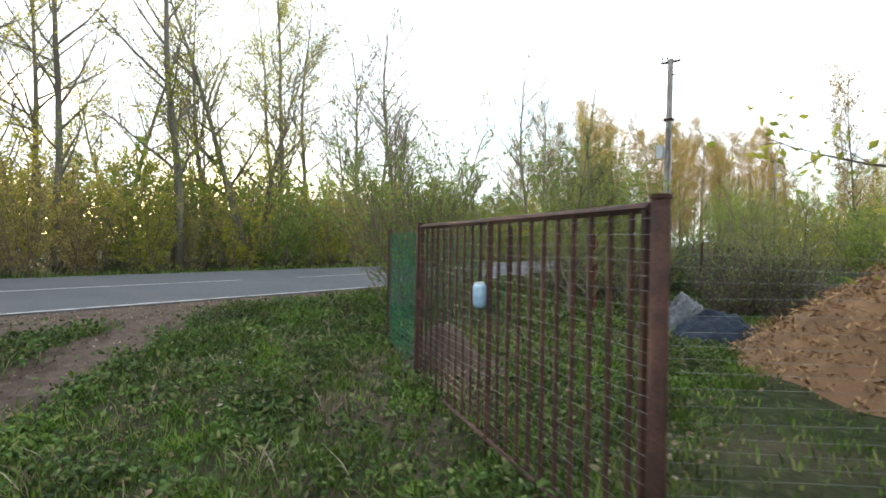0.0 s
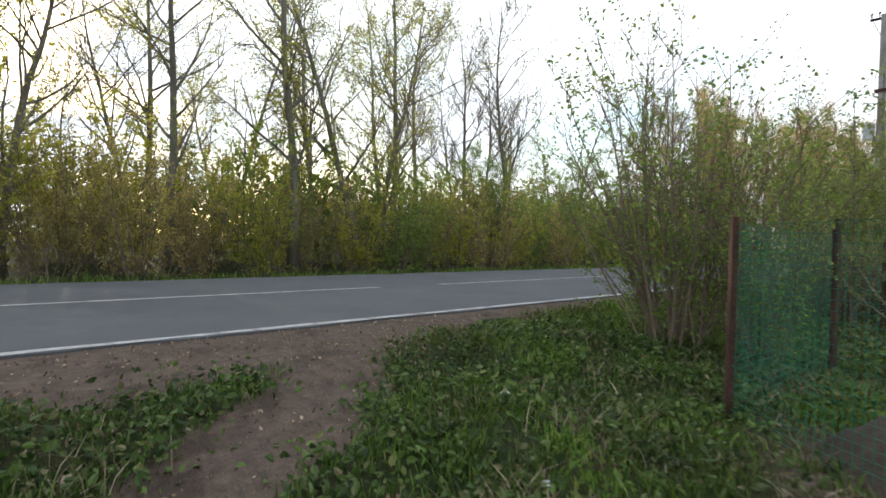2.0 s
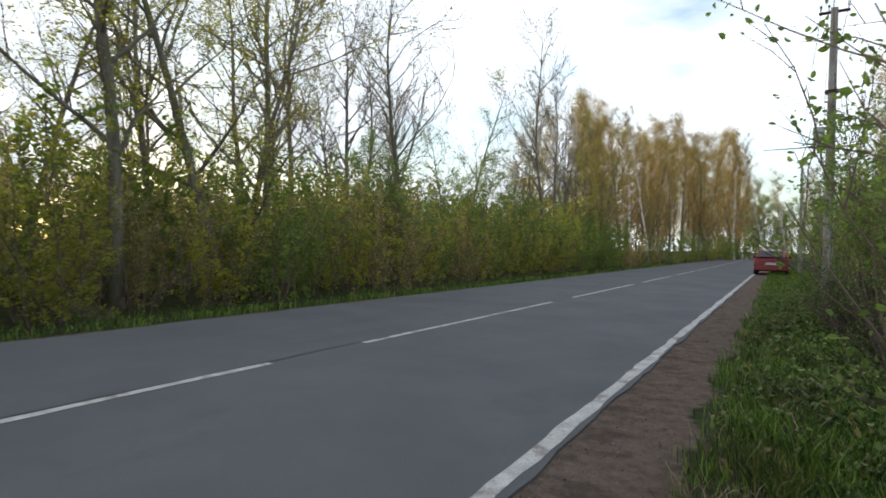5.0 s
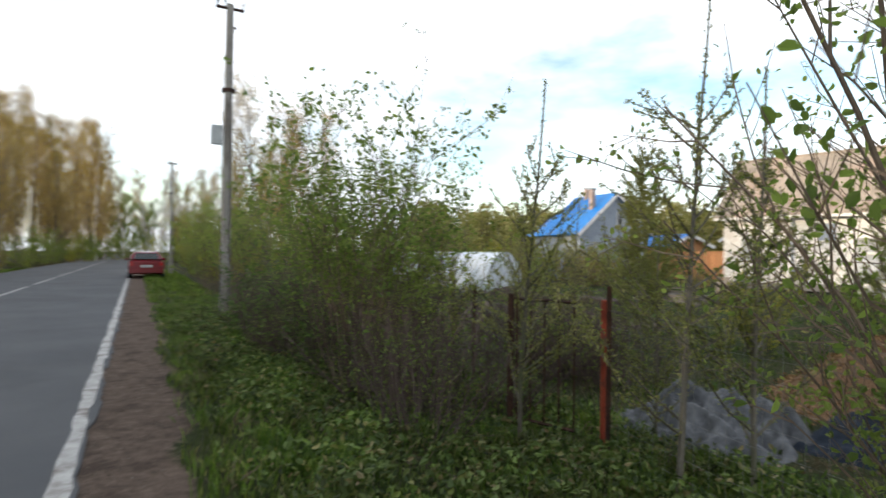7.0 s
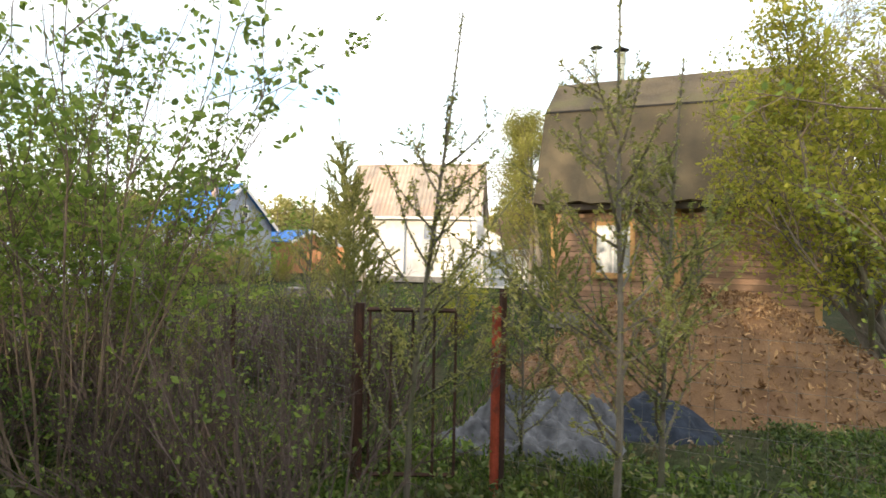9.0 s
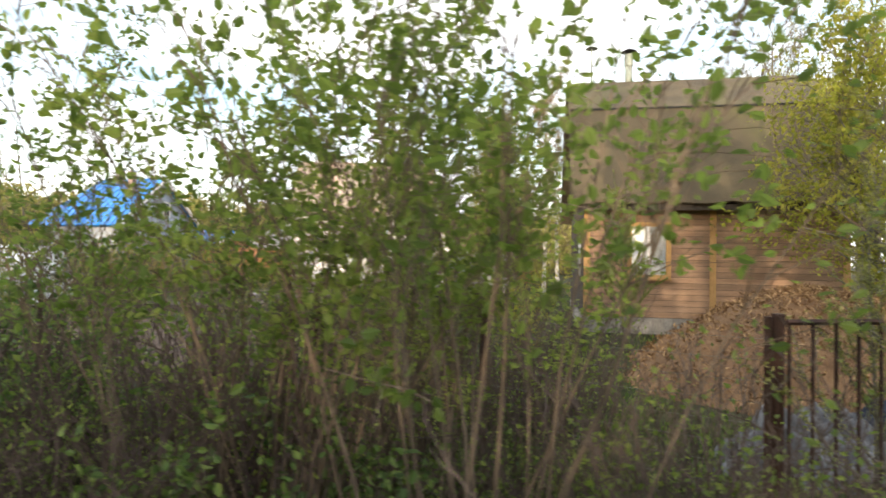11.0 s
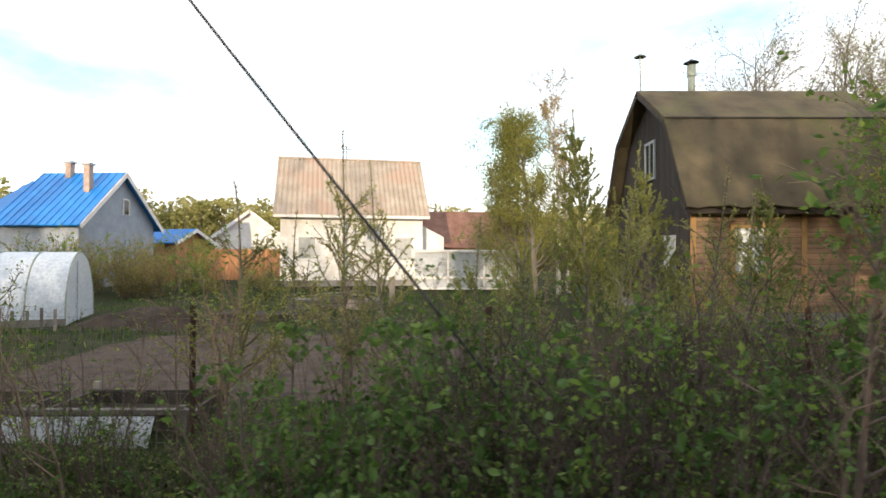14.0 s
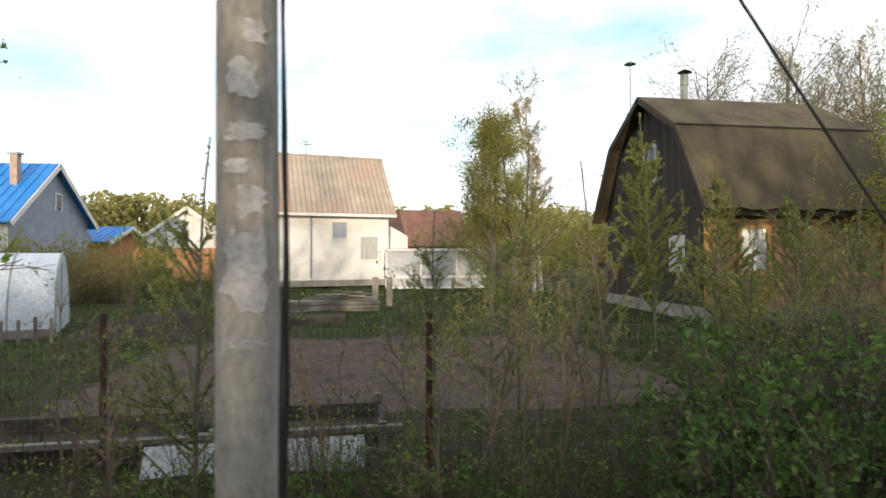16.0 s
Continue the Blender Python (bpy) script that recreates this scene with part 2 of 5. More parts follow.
M_WHITE = surface("whitewashed_wall", (0.72, 0.70, 0.67), (0.84, 0.82, 0.79), 1.2, 25, 0.85, 0.3, stain=(0.66, 0.62, 0.57))
M_SLATE = surface("weathered_asbestos_sheet", (0.30, 0.25, 0.20), (0.46, 0.39, 0.32), 0.9, 25, 0.95, 0.3, stain=(0.38, 0.28, 0.22))
M_BLUE = surface("blue_metal_roof", (0.012, 0.16, 0.50), (0.02, 0.23, 0.62), 1.5, 20, 0.4, 0.05, spec=0.5)
M_PALEBLUE = surface("pale_grey_blue_siding", (0.26, 0.30, 0.37), (0.36, 0.40, 0.46), 1.5, 20, 0.7, 0.1)
M_REDROOF = surface("dull_red_roof", (0.22, 0.07, 0.05), (0.32, 0.11, 0.08), 1.5, 20, 0.8, 0.2)
M_BROWNROOF = surface("dull_brown_roof", (0.15, 0.075, 0.055), (0.24, 0.13, 0.095), 1.5, 20, 0.85, 0.2)
M_BRICK = surface("pale_brick", (0.36, 0.25, 0.20), (0.50, 0.40, 0.34), 4, 30, 0.9, 0.3)
M_FENCEWOOD = surface("orange_brown_fence_boards", (0.34, 0.16, 0.07), (0.50, 0.26, 0.13), 1.4, 25, 0.8, 0.3, stretch=(3, 3, 0.4), by_object=0.2)
M_GREYWOOD = surface("grey_weathered_wood", (0.14, 0.125, 0.11), (0.29, 0.265, 0.24), 1.5, 30, 0.9, 0.4, by_object=0.25)
M_ROTWOOD = surface("dark_rotten_wood", (0.045, 0.037, 0.03), (0.11, 0.09, 0.075), 2, 30, 0.95, 0.5, by_object=0.25)
# Milky sheet greyed and blued in colour to stand for shadow on the greenhouse.
M_POLY = surface("milky_polycarbonate", (0.46, 0.51, 0.57), (0.60, 0.64, 0.69), 0.8, 12, 0.35, 0.05, spec=0.5)
M_SHEET = surface("pale_grey_slate_sheet", (0.40, 0.43, 0.46), (0.56, 0.58, 0.61), 2.5, 30, 0.8, 0.2, stain=(0.30, 0.31, 0.31))
M_TARP = surface("dark_blue_tarpaulin", (0.010, 0.014, 0.022), (0.026, 0.036, 0.055), 3, 14, 0.75, 0.6, spec=0.18)
M_GREYTARP = surface("pale_grey_film", (0.03, 0.033, 0.04), (0.15, 0.155, 0.168), 4, 14, 0.55, 0.6, spec=0.35)
M_MULCH = surface("wood_shavings_heap", (0.11, 0.062, 0.03), (0.22, 0.13, 0.065), 3, 50, 0.95, 0.8, stain=(0.15, 0.085, 0.045))
M_EARTH = surface("dark_garden_earth", (0.035, 0.026, 0.02), (0.075, 0.056, 0.042), 4, 45, 0.95, 0.7)
M_CHIP = foliage("wood_chips", [(0, (0.09, 0.05, 0.026)), (0.5, (0.21, 0.125, 0.06)), (1, (0.42, 0.29, 0.16))], 0.05, 0.9)
M_CARRED = surface("dark_red_car_paint", (0.16, 0.012, 0.018), (0.19, 0.016, 0.022), 1, 10, 0.25, 0.0, spec=0.6)
M_GLASSDARK = surface("dark_tinted_glass", (0.012, 0.014, 0.016), (0.02, 0.022, 0.024), 2, 10, 0.08, 0.0, spec=0.7)
M_TYRE = surface("black_rubber", (0.015, 0.015, 0.015), (0.03, 0.03, 0.03), 6, 40, 0.85, 0.1)
M_CHROME = surface("silver_metal", (0.5, 0.5, 0.5), (0.6, 0.6, 0.6), 4, 30, 0.35, 0.0, metal=0.8)
M_LAMPRED = surface("red_lamp_plastic", (0.30, 0.01, 0.01), (0.36, 0.02, 0.02), 4, 30, 0.2, 0.0, spec=0.6)
M_PLATE = surface("white_number_plate", (0.7, 0.7, 0.7), (0.78, 0.78, 0.78), 4, 30, 0.5, 0.0)
M_CURTAIN = surface("white_curtain", (0.36, 0.37, 0.36), (0.52, 0.52, 0.50), 2, 20, 0.9, 0.2, stretch=(3, 3, 0.3))
M_GLASS = glassy("window_glass")
M_STEEL = surface("dull_zinc_pipe", (0.26, 0.29, 0.24), (0.38, 0.41, 0.35), 3, 30, 0.5, 0.1, metal=0.3)
M_BACKWOOD = foliage("far_mixed_wood", [(0, (0.22, 0.22, 0.08)), (0.5, (0.34, 0.32, 0.11)), (1, (0.45, 0.39, 0.18))], 0.3)
M_PALEBOTTLE = surface("pale_blue_plastic", (0.16, 0.27, 0.38), (0.34, 0.47, 0.58), 9, 30, 0.35, 0.0, spec=0.5)


# ---- mesh building ----
class Geo:
    def __init__(self):
        self.v, self.f = [], []

    def box(self, x0, y0, z0, x1, y1, z1, m=None):
        n = len(self.v)
        pts = [Vector(p) for p in ((x0, y0, z0), (x1, y0, z0), (x1, y1, z0), (x0, y1, z0), (x0, y0, z1), (x1, y0, z1), (x1, y1, z1), (x0, y1, z1))]
        self.v += [tuple(m @ p) if m else tuple(p) for p in pts]
        self.f += [tuple(n + i for i in q) for q in ((0, 3, 2, 1), (4, 5, 6, 7), (0, 1, 5, 4), (1, 2, 6, 5), (2, 3, 7, 6), (3, 0, 4, 7))]
        return self

    def prism(self, outline, axis_from, axis_to, axis="y"):
        """An outline of (a, z) pairs drawn out along an axis."""
        n, k = len(self.v), len(outline)
        for s in (axis_from, axis_to):
            self.v += [(a, s, z) if axis == "y" else (s, a, z) for a, z in outline]
        self.f += [(n + i, n + (i + 1) % k, n + k + (i + 1) % k, n + k + i) for i in range(k)]
        self.f += [tuple(n + i for i in range(k))[::-1], tuple(n + k + i for i in range(k))]
        return self

    def tube(self, pts, radii, sides=6, cap=True):
        n = len(self.v)
        k = len(pts)
        for i in range(k):
            p = pts[i]
            d = pts[min(i + 1, k - 1)] - pts[max(i - 1, 0)]
            d = d.normalized() if d.length > 1e-6 else Vector((0, 0, 1))
            a = d.cross(Vector((1, 0, 0)) if abs(d.x) < 0.7 else Vector((0, 1, 0))).normalized()
            b = d.cross(a)
            for j in range(sides):
                w = 2 * math.pi * j / sides
                q = p + radii[i] * (math.cos(w) * a + math.sin(w) * b)
                self.v.append((q.x, q.y, q.z))
        for i in range(k - 1):
            for j in range(sides):
                j2 = (j + 1) % sides
                self.f.append((n + i * sides + j, n + i * sides + j2, n + (i + 1) * sides + j2, n + (i + 1) * sides + j))
        if cap:
            self.f.append(tuple(n + (k - 1) * sides + j for j in range(sides)))
            self.f.append(tuple(n + j for j in range(sides))[::-1])
        return self

    def mesh(self, name, material, smooth=False):
        me = bpy.data.meshes.new(name)
        me.from_pydata(self.v, [], self.f)
        me.materials.append(material)
        if smooth:
            me.polygons.foreach_set("use_smooth", [True] * len(me.polygons))
        me.update()
        return me


def bevelled(geo, name, material, width=0.02, segments=2):
    bm = bmesh.new()
    me = geo.mesh(name, material)
    bm.from_mesh(me)
    bmesh.ops.recalc_face_normals(bm, faces=bm.faces)
    bmesh.ops.bevel(bm, geom=bm.edges[:], offset=width, segments=segments, affect="EDGES", clamp_overlap=True)
    bm.to_mesh(me)
    bm.free()
    return me


def part(name, data, material, parent, label="", smooth=False):
    me = data if isinstance(data, bpy.types.Mesh) else data.mesh(name, material, smooth)
    ob = new(name, me)
    ob.parent = parent
    if label:
        tagged(ob, label)
    return ob


def thing(name, at, label, category, group="", turn=0.0, kind=""):
    ob = new(name)
    ob.matrix_basis = pose(*at, 0, 0, turn)
    return tagged(ob, label, category, group, kind)


def leaf_mesh(name, centres, size, material, seed, narrow=0.55, upright=0.0, spread=0.35, rounded=False):
    """Many small folded leaves, each an island of its own."""
    r = np.random.default_rng(seed)
    c = np.asarray(centres, dtype=float)
    n = len(c)
    a = r.normal(size=(n, 3))
    a[:, 2] = a[:, 2] * (1 - upright) + upright * 1.6
    a /= np.linalg.norm(a, axis=1)[:, None]
    b = np.cross(a, r.normal(size=(n, 3)))
    b /= np.linalg.norm(b, axis=1)[:, None]
    up = np.cross(a, b)
    s = (size * (1 + spread * r.normal(size=n)).clip(0.4, 1.9))[:, None]
    if rounded:
        s = np.minimum(s, size * 1.35)
        v = np.empty((n, 6, 3))
        for k, (u, w, l) in enumerate(((-0.5, 0, 0), (-0.2, 0.48, 0.1), (0.2, 0.4, 0.1), (0.5, 0, -0.06), (0.2, -0.4, 0.1), (-0.2, -0.48, 0.1))):
            v[:, k] = c + a * s * u + b * s * narrow * w * 1.15 + up * s * l
        f = (np.arange(n)[:, None] * 6 + np.array([[0, 1, 2, 3]])).tolist() + (np.arange(n)[:, None] * 6 + np.array([[0, 3, 4, 5]])).tolist()
        me = bpy.data.meshes.new(name)
        me.from_pydata(v.reshape(-1, 3).tolist(), [], f)
        me.materials.append(material)
        return me
    v = np.empty((n, 4, 3))
    v[:, 0] = c - a * s * 0.5
    v[:, 1] = c + b * s * narrow * 0.5 + up * s * 0.12
    v[:, 2] = c + a * s * 0.5
    v[:, 3] = c - b * s * narrow * 0.5 + up * s * 0.12
    idx = np.arange(n)[:, None] * 4
    f = np.concatenate([idx + np.array([[0, 1, 2]]), idx + np.array([[0, 2, 3]])])
    me = bpy.data.meshes.new(name)
    me.from_pydata(v.reshape(-1, 3).tolist(), [], f.tolist())
    me.materials.append(material)
    return me


# ---- the lie of the land ----
def smooth(a, b, t):
    t = np.clip((t - a) / (b - a), 0, 1)
    return t * t * (3 - 2 * t)


def land(x, y):
    x, y = np.asarray(x, float), np.asarray(y, float)
    z = -0.018 - 0.36 * smooth(0.9, 4.2, x) + 0.0 * y
    z = z - 0.22 * smooth(-7.0, -8.6, x) + 0.35 * smooth(-8.6, -11.5, x)
    off = smooth(0.7, 2.2, x) + smooth(-7.2, -8.2, x)
    z = z + off * (0.035 * np.sin(1.7 * x + 0.6 * y) * np.cos(1.3 * y - 0.4 * x) + 0.02 * np.sin(4.1 * x - 2.2 * y))
    z = z + 0.10 * smooth(3.3, 1.8, np.hypot(x - 3.1, y - 3.1)) * off
    return z


def gz(x, y):
    return float(land(x, y))


TRACK = [(0.4, 3.4), (1.6, 1.9), (2.7, 0.8), (3.6, -0.6), (4.6, -2.8), (5.2, -6.0)]


def track_distance(x, y):
    d = np.full(np.shape(x), 99.0)
    for (ax, ay), (bx, by) in zip(TRACK[:-1], TRACK[1:]):
        t = np.clip(((x - ax) * (bx - ax) + (y - ay) * (by - ay)) / ((bx - ax) ** 2 + (by - ay) ** 2), 0, 1)
        d = np.minimum(d, np.hypot(x - ax - t * (bx - ax), y - ay - t * (by - ay)))
    return d


def soil_mask(x, y):
    m = smooth(0.62, 0.12, track_distance(x, y) + 0.12 * np.sin(3.1 * x + 1.7 * y) * np.sin(2.3 * y - x))
    m = np.maximum(m, 0.48 * smooth(0.75, 0.2, np.abs((x - 4.6) * 0.565 + (y - 2.3) * 0.825 + 0.15 * np.sin(4 * x))) * smooth(3.9, 4.6, x) * smooth(8.2, 7.0, x))
    m = np.maximum(m, 0.6 * smooth(0.95, 0.6, np.hypot(x - 4.85, y - 3.25)))
    shoulder = 0.72 + 0.75 * smooth(5.0, 2.0, y) + 0.10 * np.sin(1.9 * y) * np.sin(0.7 * y + 1) + 0.06 * np.sin(5.1 * y)
    m = np.maximum(m, smooth(shoulder + 0.25, shoulder - 0.15, x) * (x > -0.5))
    m = np.maximum(m, smooth(-7.35, -7.05, x) * (x < -0.5) * 0.75)
    plot = smooth(6.9, 7.3, x) * smooth(13.6, 12.8, x) * smooth(14.4, 15.2, y) * smooth(23.8, 23.0, y)
    return np.clip(np.maximum(m, plot), 0, 1)


def build_ground():
    xs = np.concatenate([[-900, -500, -250, -120, -60], np.arange(-40, -8, 2.0), np.arange(-8, 8, 0.16), np.arange(8, 16, 0.4), np.arange(16, 60, 3.0), [80, 120, 250, 500, 900]])
    ys = np.concatenate([[-900, -500, -250, -120, -60, -40, -25, -15], np.arange(-10, 26, 0.18), np.arange(26, 60, 2.0), [80, 120, 250, 500, 900]])
    gx, gy = np.meshgrid(xs, ys, indexing="ij")
    z = land(gx, gy)
    z = np.where((gx < -0.1) & (gx > -6.8), -0.09, z)
    v = np.stack([gx, gy, z], -1).reshape(-1, 3)
    nx, ny = len(xs), len(ys)
    i = (np.arange(nx - 1)[:, None] * ny + np.arange(ny - 1)[None]).ravel()
    f = np.stack([i, i + ny, i + ny + 1, i + 1], -1)
    me = bpy.data.meshes.new("ground")
    me.from_pydata(v.tolist(), [], f.tolist())
    at = me.attributes.new("soil", "FLOAT", "POINT")
    at.data.foreach_set("value", soil_mask(gx, gy).ravel().astype(np.float32))
    me.polygons.foreach_set("use_smooth", [True] * len(me.polygons))
    me.materials.append(M_GROUND)
    return tagged(new("ground", me), "uneven grassy ground with bare reddish soil patches", "ground", kind="structure")


build_ground()


def strip(name, edges, z, material, label, category, parent=None, thick=0.0):
    """A flat strip along y; edges: rows of (y, x_left, x_right)."""
    g = Geo()
    for y, a, b in edges:
        g.v += [(a, y, z), (b, y, z), (a, y, z - thick), (b, y, z - thick)]
    for i in range(len(edges) - 1):
        n = i * 4
        g.f += [(n, n + 1, n + 5, n + 4), (n + 1, n + 3, n + 7, n + 5), (n, n + 4, n + 6, n + 2)]
    n = len(g.v) - 4
    g.f += [(0, 2, 3, 1), (n, n + 1, n + 3, n + 2)]
    ob = part(name, g, material, parent, label)
    if parent is None:
        tagged(ob, label, category, kind="structure")
    return ob


rr = random.Random(5)
ys_road = [-300, -100, -40] + [-20 + 0.22 * i for i in range(320)] + [52 + 4 * i for i in range(20)] + [200, 420]
wob = lambda y, s, a: a * (math.sin(y * 2.1 + s) + 0.7 * math.sin(y * 5.3 + 2 * s) + 0.5 * math.sin(y * 11.7 + s))
road = strip("road", [(y, -6.95 + wob(y, 1, 0.035), 0.10 + wob(y, 3, 0.018) + rr.uniform(-0.012, 0.012)) for y in ys_road], 0.0, M_ASPHALT, "worn grey asphalt country road", "road", thick=0.14)
strip("edge_line", [(y, -0.055 + wob(y, 5, 0.006) + rr.uniform(-0.01, 0.01), 0.06 + wob(y, 8, 0.008) + rr.uniform(-0.012, 0.012)) for y in ys_road[3:] if y < 130], 0.004, M_PAINT, "worn white edge line", "", road)
strip("seam", [(y, -3.50 + wob(y, 2, 0.012), -3.475 + wob(y, 2, 0.012) + rr.uniform(0, 0.02)) for y in ys_road[3:] if y < 90], 0.004, M_TAR, "black tar seam", "", road)
y0 = 7.83 - 8.69 * 3
while y0 < 90:
    n = 26
    strip("centre_dash", [(y0 + 7.1 * i / n, -3.46 + rr.uniform(-0.008, 0.008), -3.355 + rr.uniform(-0.01, 0.01)) for i in range(n + 1)], 0.005, M_PAINT, "", "", road)
    y0 += 8.69


# ---- trees and bushes ----
def wander(r, start, direction, length, steps, bend, lift):
    pts, d = [start], direction.normalized()
    for _ in range(steps):
        d = (d + Vector((r.gauss(0, bend), r.gauss(0, bend), r.gauss(0, bend) + lift))).normalized()
        pts.append(pts[-1] + d * (length / steps))
    return pts


def side_way(r, d, angle):
    a = d.cross(Vector((r.gauss(0, 1), r.gauss(0, 1), r.gauss(0, 1)))).normalized()
    return (d * math.cos(angle) + a * math.sin(angle)).normalized()


def along(pts, t):
    k = min(int(t * (len(pts) - 1)), len(pts) - 2)
    u = t * (len(pts) - 1) - k
    return pts[k].lerp(pts[k + 1], u), (pts[k + 1] - pts[k]).normalized()


def make_tree(name, seed, height, girth, limbs, reach, bark, leaf, leaves, leaf_size, label, category="tree", stems=1, start=0.25, rise=0.9, group="", twigs=4, fluff=0.06):
    r = random.Random(seed)
    root = thing(name, (0, 0, -60), label, category, group)
    wood, limbwood, fine, spots = [], Geo(), Geo(), []
    thin = min(1.0, 0.15 + height / 9)
    for s in range(stems):
        lean = Vector((r.gauss(0, 0.05 + 0.12 * (stems > 1)), r.gauss(0, 0.05 + 0.12 * (stems > 1)), 1))
        h = height * (1 if s == 0 else r.uniform(0.65, 0.95))
        g = girth * (1 if s == 0 else 0.75)
        trunk = wander(r, Vector((r.gauss(0, 0.2) * (s > 0), r.gauss(0, 0.2) * (s > 0), -0.3)), lean, h + 0.3, 12, 0.045, 0.05)
        wood.append(Geo().tube(trunk, [g * (1.15 - 1.08 * i / 12) if i else g * 1.5 for i in range(13)], 8))
        for k in range(limbs):
            t = start + (0.97 - start) * (k + r.random()) / limbs
            p, d = along(trunk, t)
            ln = reach * (1.08 - 0.55 * t) * r.uniform(0.55, 1.2)
            way = side_way(r, d, r.uniform(0.55, rise))
            limb = wander(r, p, way, ln, 5, 0.12, 0.07)
            r0 = g * (1.1 - t) * 0.45 + 0.008 * thin
            limbwood.tube(limb, [r0 * (1 - 0.8 * i / 5) for i in range(6)], 5, False)
            for j in range(twigs + 1):
                q, e = along(limb, 0.2 + 0.8 * (j + r.random()) / (twigs + 1))
                sub = wander(r, q, side_way(r, e, r.uniform(0.4, 0.9)), ln * r.uniform(0.25, 0.5), 4, 0.14, 0.05)
                fine.tube(sub, [max(0.009 * thin, r0 * 0.36) * (1 - 0.7 * i / 4) for i in range(5)], 3, False)
                for m in range(twigs):
                    q2, e2 = along(sub, 0.15 + 0.85 * (m + r.random()) / twigs)
                    tw = wander(r, q2, side_way(r, e2, r.uniform(0.35, 0.9)), ln * r.uniform(0.10, 0.22), 1, 0.15, 0.0)
                    fine.tube(tw, [0.008 * thin, 0.004 * thin], 3, False)
                    spots.append(tw)
    for w in wood:
        part("trunk", w, bark, root, smooth=True)
    tagged(part("limbwork", limbwood, bark, root, smooth=True), kind="stuff")
    tagged(part("branchwork", fine, M_TWIG, root), kind="stuff")
    c = []
    for _ in range(leaves):
        q, _d = along(r.choice(spots), r.random())
        c.append((q.x + r.gauss(0, fluff), q.y + r.gauss(0, fluff), q.z + r.gauss(0, fluff)))
    if leaves:
        part("crown", leaf_mesh("crown", c, leaf_size, leaf, seed), leaf, root)
    return root


def make_bush(name, seed, height, width, stems, leaf, leaves, leaf_size, label, category="bush", group="", low=0.25, twig=M_TWIG, splay=0.5, subs=6, twigs=3, even=0.5, rounded=False, weight=1.0, cluster=1):
    r = random.Random(seed)
    root = thing(name, (0, 0, -60), label, category, group)
    wood, spots = Geo(), []
    for s in range(stems):
        a = r.uniform(0, 2 * math.pi)
        b = r.uniform(0, width * 0.22)
        base = Vector((b * math.cos(a), b * math.sin(a), -0.15))
        tilt = r.uniform(0.05, splay)
        a2 = a + r.gauss(0, 0.5)
        ln = height * (even + (1.05 - even) * r.random() ** 0.8)
        stem = wander(r, base, Vector((math.sin(tilt) * math.cos(a2), math.sin(tilt) * math.sin(a2), math.cos(tilt))), ln, 7, 0.07, 0.03)
        r0 = (0.005 + 0.0035 * ln) * weight
        wood.tube(stem, [r0 * (1 - 0.75 * i / 7) for i in range(8)], 4, False)
        for k in range(subs):
            q, e = along(stem, low + (1 - low) * (k + r.random()) / subs)
            sub = wander(r, q, side_way(r, e, r.uniform(0.3, 0.8)), ln * r.uniform(0.14, 0.34), 3, 0.13, 0.04)
            wood.tube(sub, [r0 * 0.4, r0 * 0.32, r0 * 0.24, r0 * 0.12], 3, False)
            spots.append(sub)
            for m in range(twigs):
                q2, e2 = along(sub, 0.2 + 0.8 * r.random())
                tw = wander(r, q2, side_way(r, e2, r.uniform(0.4, 0.9)), ln * r.uniform(0.05, 0.13), 2, 0.15, 0.02)
                wood.tube(tw, [r0 * 0.2, r0 * 0.16, r0 * 0.08], 3, False)
                spots.append(tw)
    tagged(part("branchwork", wood, twig, root), kind="stuff")
    c = []
    for _ in range(leaves // cluster):
        q, _d = along(r.choice(spots), r.random() ** 0.7)
        for _n in range(cluster):
            c.append((q.x + r.gauss(0, 0.035), q.y + r.gauss(0, 0.035), q.z + r.gauss(0, 0.035)))
    if leaves:
        part("foliage", leaf_mesh("foliage", c, leaf_size, leaf, seed, 0.52 if rounded else 0.6, rounded=rounded), leaf, root)
    return root


